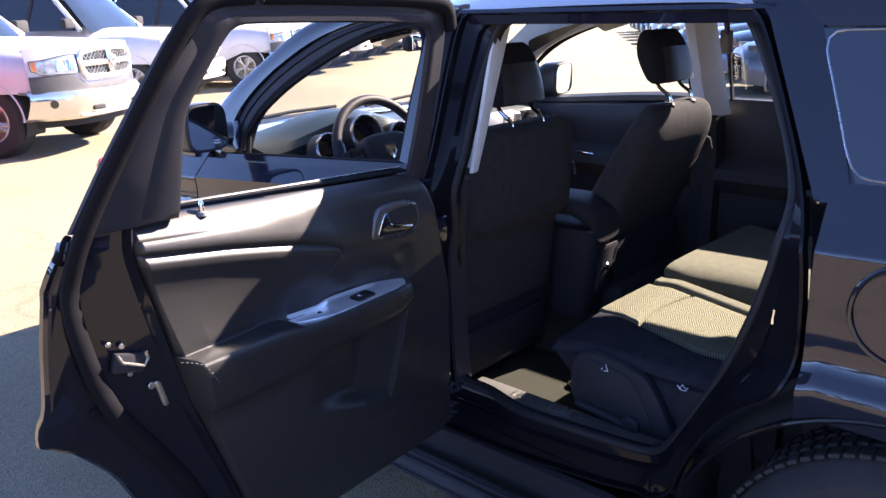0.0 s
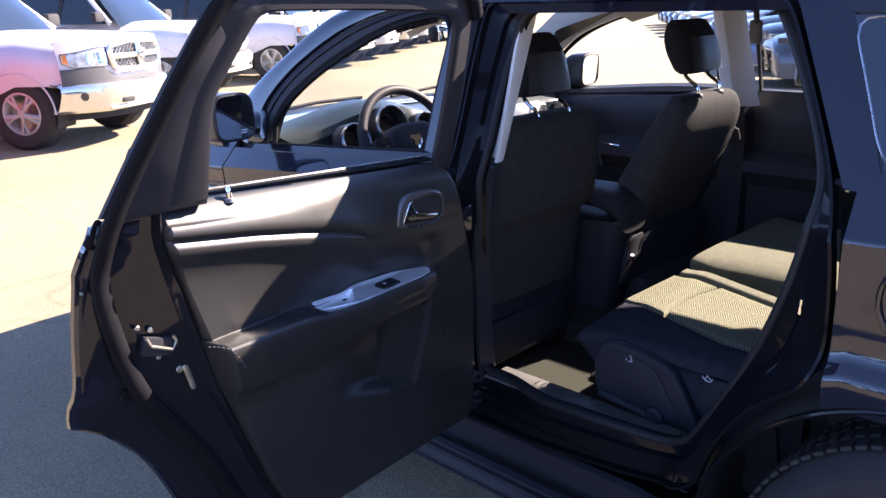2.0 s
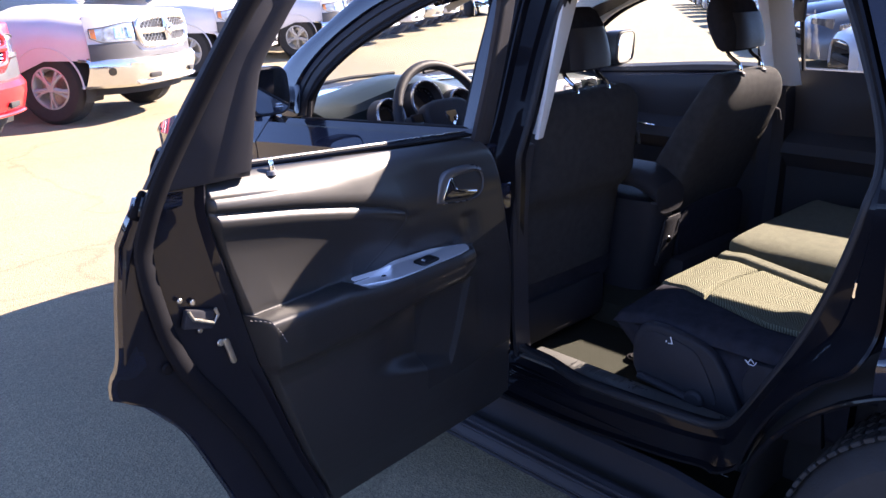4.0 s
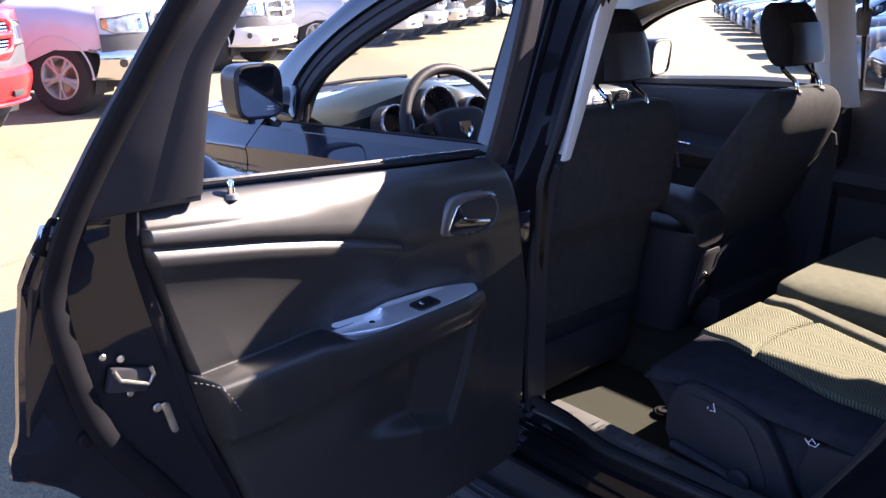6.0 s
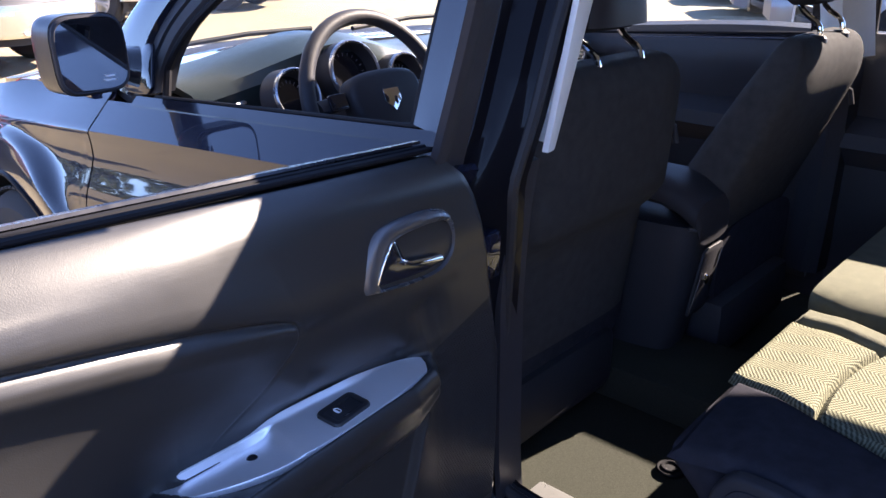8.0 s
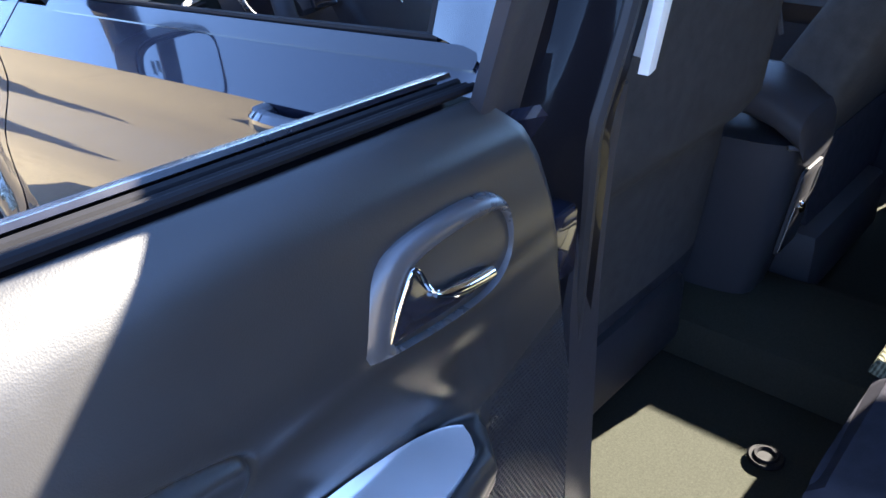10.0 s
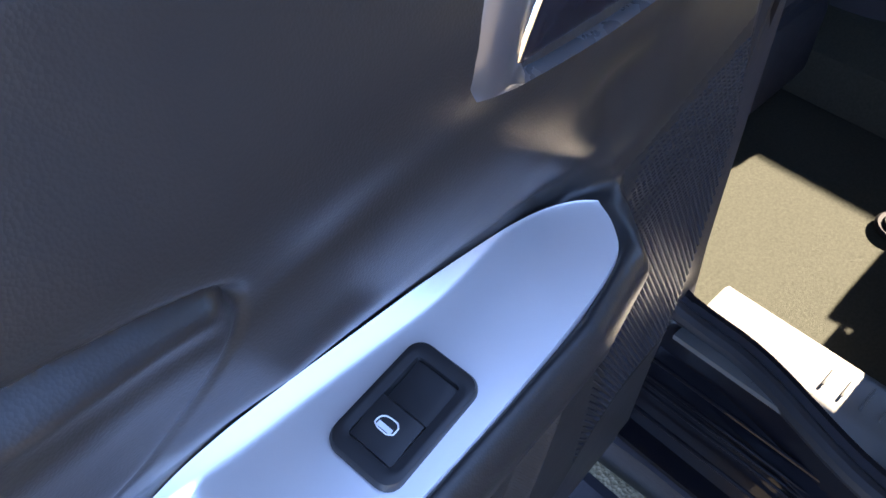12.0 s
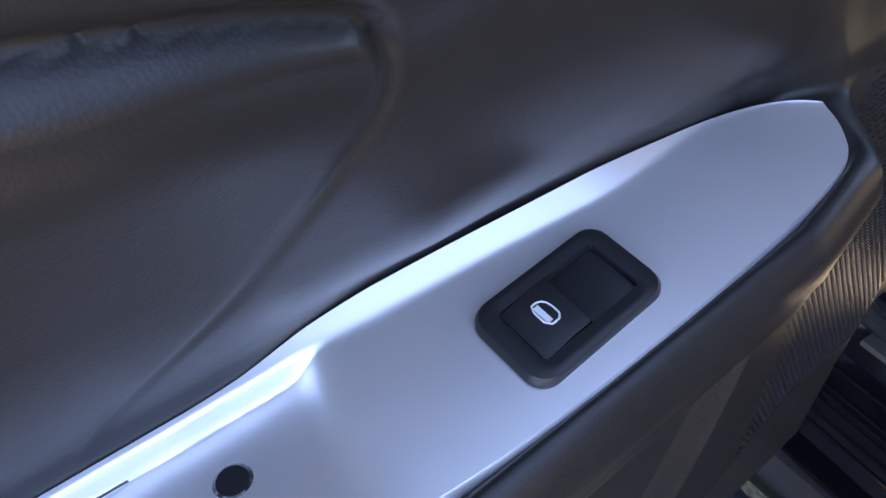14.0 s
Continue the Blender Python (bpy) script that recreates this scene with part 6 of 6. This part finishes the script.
    part("upright_bar", tube([(0, front_y(0, z) + 0.036, z) for z in (0.825, 0.90, 0.97, 1.04, 1.12)], [0.030, 0.036, 0.050, 0.040, 0.036], 8), shade, g)
    part("badge", slab([(-0.05, 0.06), (0.05, 0.06), (0.05, -0.02), (0, -0.07), (-0.05, -0.02)], lambda a, b, h: (a, front_y(0, 1.0) + 0.080 + h, 0.98 + b), 0.012, 0.003), CHROME, g, "plain shield badge")
    bm = None
    if bars:
        for z in np.linspace(0.86, 1.09, 9):
            if abs(z - 0.972) > 0.03:
                bm = tube([(x, front_y(x, z) + 0.022, z) for x in np.linspace(-0.46, 0.46, 9)], 0.009, 5, bm=bm)
    else:
        for z0, z1, wide in ((0.845, 0.938, 0.435), (1.006, 1.105, 0.485)):
            for k in range(-14, 15):
                for sg in (-1, 1):
                    for half in (-1, 1):               # slanting wires, cut off at the opening's edges
                        a, b = (0.05, wide) if half > 0 else (-wide, -0.05)
                        xs = np.linspace(k * 0.062 - 0.05, k * 0.062 + 0.05, 41)
                        run = [(x, (z0 + z1) / 2 + sg * (x - k * 0.062) * 1.0) for x in xs]
                        run = [q for q in run if a <= q[0] <= b and z0 <= q[1] <= z1]
                        if len(run) > 3:
                            ends = (run[0], run[-1])
                            bm = tube([(x, front_y(x, z) + 0.020, z) for x, z in ends], 0.0052, 4, bm=bm)
    tagged(part("grille_mesh", bm, CHROME if bars else GRILLE_WIRE, g), kind="stuff")
    # bumper
    rows = []
    for d, z in ((-0.14, 0.38), (-0.075, 0.41), (-0.045, 0.48), (-0.012, 0.575), (-0.008, 0.645), (-0.045, 0.69), (-0.14, 0.70)):
        rows.append([(x, bumper_y(x) + d, z + 0.02 * x * x) for x in np.linspace(-1.0, 1.0, 33)])
    b = part("bumper", thick(sheet(rows), 0.03), lower, v, "wide front bumper")
    for x in (-0.40, 0.40):
        part("bumper_slot", box(x, bumper_y(x) - 0.034, 0.50, 0.17, 0.03, 0.055, 0.012, None, Euler((0, 0, -0.25 * (1 if x > 0 else -1))).to_matrix()), UNDER, b)
    part("bumper_step", tube([(x, bumper_y(x) - 0.050, 0.42 + 0.02 * x * x) for x in np.linspace(-0.62, 0.62, 15)], 0.016, 8), lower, b)
    part("air_dam", thick(sheet([[(x * 0.86, bumper_y(x) - 0.19, z) for x in np.linspace(-1, 1, 15)] for z in (0.31, 0.41)]), 0.03), UNDER, v)
    for y in (0.0, -3.57):
        for s in (-1, 1):
            wheel(y, s, v, 0.405, 0.275, 0.230, 5, 0.835)
            part("arch_rim", tube([(s * 0.995, y + 0.445 * math.cos(a), 0.405 + 0.445 * math.sin(a)) for a in np.linspace(0, math.pi, 24)], 0.011, 6), paint, v)
            rings = ((0.985, 1.03), (0.66, 1.03), (0.66, 0.10)) if y == 0 else ((1.006, 1.0), (1.006, 0.2))
            part("arch_hollow", sheet([[(s * x, y + 0.445 * math.cos(a) * f, 0.405 + 0.445 * math.sin(a) * f) for a in np.linspace(-0.35 if y == 0 else 0, math.pi + (0.35 if y == 0 else 0), 24)] for x, f in rings]), UNDER, v)
    part("chassis", box(0, -2.4, 0.50, 1.3, 4.2, 0.22, 0.03), UNDER, v)
    part("bed_gate", box(0, -4.6, 0.95, 1.9, 0.06, 0.65, 0.02), paint, v)
    return v


def sedan(paint, label, group):
    """A plain saloon, its front towards +y."""
    v = thing("sedan", label, "car", group=group)
    st = [(2.18, 0.55, 0.36, 0.60), (2.12, 0.74, 0.28, 0.68), (1.95, 0.85, 0.25, 0.76), (1.6, 0.89, 0.30, 0.84), (1.2, 0.90, 0.30, 0.90), (0.75, 0.90, 0.25, 0.95), (-1.1, 0.90, 0.25, 0.98), (-1.9, 0.88, 0.30, 1.0), (-2.25, 0.78, 0.35, 0.95)]
    part("body", thick(sheet(skin_rows(st)), 0.03), paint, v)
    cab = [[(w * x, y, z - 0.04 * abs(x) ** 4) for x in np.linspace(-1, 1, 13)] for y, w, z in ((0.85, 0.78, 0.94), (0.15, 0.62, 1.36), (-0.1, 0.60, 1.42), (-0.9, 0.60, 1.42), (-1.25, 0.62, 1.34), (-1.75, 0.74, 1.0))]
    part("windscreen", sheet(cab[:3]), DARK_PANE, v)
    part("roof", thick(sheet(cab[2:4]), 0.03), paint, v)
    part("back_window", sheet(cab[3:]), DARK_PANE, v)
    for s in (-1, 1):
        part("side_glass", thick(sheet([[(s * 0.84, 0.75, 0.95), (s * 0.63, 0.0, 1.37)], [(s * 0.84, -1.6, 1.0), (s * 0.63, -1.1, 1.37)]]), 0.02), DARK_PANE, v)
        part("headlight", thick(sheet([[(s * (0.80 - 0.34 * k), 1.86 + 0.24 * k ** 0.6, 0.60 + 0.05 * j) for j in range(4)] for k in np.linspace(0, 1, 6)]), 0.04), CLEAR_LENS, v)
        part("mirror", box(s * 0.98, 0.55, 1.02, 0.18, 0.09, 0.12, 0.03), paint, v)
    part("grille", box(0, 2.13, 0.55, 0.80, 0.05, 0.14, 0.03), UNDER, v)
    part("intake", box(0, 2.14, 0.36, 0.95, 0.05, 0.10, 0.03), UNDER, v)
    part("grille_bar", box(0, 2.165, 0.56, 0.62, 0.02, 0.02, 0.006), CHROME, v)
    for y in (1.35, -1.40):
        for s in (-1, 1):
            wheel(y, s, v, 0.32, 0.205, 0.215, 5, 0.80)
            part("arch_hollow", sheet([[(s * x, y + 0.37 * math.cos(a) * f, 0.32 + 0.37 * math.sin(a) * f) for a in np.linspace(0, math.pi, 20)] for x, f in ((0.905, 1.0), (0.905, 0.2))]), UNDER, v)
    part("floor_pan", box(0, 0, 0.30, 1.5, 4.0, 0.12, 0.03), UNDER, v)
    return v


def car_paint(name, c, metal=0.35, coat=0.6, rough=0.30):
    return material(name, c, rough, metal, coat, vary=0.05, scale=3, rough_vary=0.03)


GRILLE_WIRE = material("dark_chrome_wire", (0.22, 0.21, 0.20), 0.3, 0.7, vary=0.1)
LAMP_GLASS = material("headlamp_glass", (0.30, 0.30, 0.31), 0.12, 0.4, coat=1.0, vary=0.5, scale=18)
DARK_PANE = material("dark_vehicle_glass", (0.012, 0.016, 0.020), 0.05, coat=0.8, vary=0.05, rough_vary=0.01)
WHITE_P = car_paint("white_vehicle_paint", (0.62, 0.60, 0.60), 0.0)
SILVER_P = car_paint("silver_vehicle_paint", (0.52, 0.51, 0.53), 0.10, 0.25, 0.42)
RED_P = car_paint("red_vehicle_paint", (0.42, 0.012, 0.018), 0.1)
BLUE_P = car_paint("blue_grey_vehicle_paint", (0.07, 0.10, 0.16), 0.5)
GREY_P = car_paint("grey_vehicle_paint", (0.16, 0.17, 0.19), 0.5)
BUMPER_CHROME = material("bumper_chrome", (0.70, 0.70, 0.70), 0.16, 0.9, vary=0.06)


STRIP = material("dark_grey_bumper_plastic", (0.05, 0.05, 0.055), 0.55, vary=0.1)


def park(v, x, y, heading=HEADING):
    v.matrix_basis = pose(x, y, 0, 0, 0, heading)


silver_truck = pickup(SILVER_P, BUMPER_CHROME, False, "silver pickup truck with a meshed chrome grille, parked in a row", "parked pickup trucks")
white_truck = pickup(WHITE_P, WHITE_P, False, "white pickup truck with a white bumper, parked in a row", "parked pickup trucks")
red_truck = pickup(RED_P, RED_P, True, "red pickup truck with a barred grille, parked in a row", "parked pickup trucks")
ROW0 = Vector((1.65, 8.72, 0))
park(silver_truck, ROW0.x, ROW0.y)
park(red_truck, *(ROW0 - LANE * 3.1)[:2])
ALONG = (4.6, 7.7, 10.6, 13.1, 15.6, 18.1, 20.7, 23.4, 26.2)
for k, d in enumerate(ALONG):
    p = ROW0 + LANE * d - FACE * (0.85 if k == 0 else 0.2)
    if k == 0:
        park(white_truck, p.x, p.y)
    else:
        copy_thing(silver_truck if k in (1, 4, 6) else white_truck, pose(p.x, p.y, 0, 0, 0, HEADING))
far_cars = [sedan(p, l, "cars parked across the lane") for p, l in ((GREY_P, "grey saloon car parked across the lane"), (BLUE_P, "blue-grey saloon car parked across the lane"), (WHITE_P, "white saloon car parked across the lane"))]
BACK = HEADING + 180
c0 = Vector((12.3, 2.6, 0))
for k in range(-1, 11):
    src = far_cars[(2, 0, 1, 0, 0, 1)[k % 6]]
    p = c0 + LANE * 2.75 * k
    if k < 2:
        park(far_cars[k % 3], p.x, p.y, BACK)
    else:
        copy_thing(src, pose(p.x, p.y, 0, 0, 0, BACK))


# ---- far trees round the lot, out of view, met only in reflections ----
def tree_belt():
    """Distant trees: tapered trunks and ragged crowns of many small clumps, as one mass."""
    rng = random.Random(5)
    bm = bmesh.new()
    for k in range(130):
        # the first 60 are added, unseen, to darken the reflections in the paint
        a = radians(100 + 62 * k / 60 if k < 60 else 162 + 168 * (k - 60) / 70)          # behind and beside the camera
        r = rng.uniform(62, 92) if k >= 60 else rng.uniform(95, 135)
        x, y = r * math.cos(a), r * math.sin(a)
        h = rng.uniform(6.0, 12.0) if k >= 60 else rng.uniform(5.0, 8.0)
        tube([(x, y, 0), (x + 0.1, y, h * 0.3), (x, y + 0.1, h * 0.7)], [0.35, 0.25, 0.08], 6, bm=bm)
        for _ in range(44):
            z = rng.uniform(0.05, 1.0) * h
            w = 0.33 * h * math.sqrt(max(0.05, 1 - (z / h - 0.45) ** 2 * 2.6))
            t = rng.uniform(0, 6.28)
            d = w * math.sqrt(rng.random())
            own = bmesh.new()
            bmesh.ops.create_icosphere(own, subdivisions=1, radius=rng.uniform(0.35, 0.95))
            for q in own.verts:
                q.co *= rng.uniform(0.6, 1.3)
            own.transform(Matrix.Translation((x + d * math.cos(t), y + d * math.sin(t), z)))
            me = bpy.data.meshes.new("tmp")
            own.to_mesh(me)
            own.free()
            bm.from_mesh(me)
            bpy.data.meshes.remove(me)
    return bm


LEAVES = material("far_foliage", (0.024, 0.034, 0.014), 0.9, vary=0.4, scale=0.5)
tagged(part("tree_line", tree_belt(), LEAVES, smooth=False), "dark green belt of distant trees beyond the lot, partly added for reflections", "trees", kind="stuff")
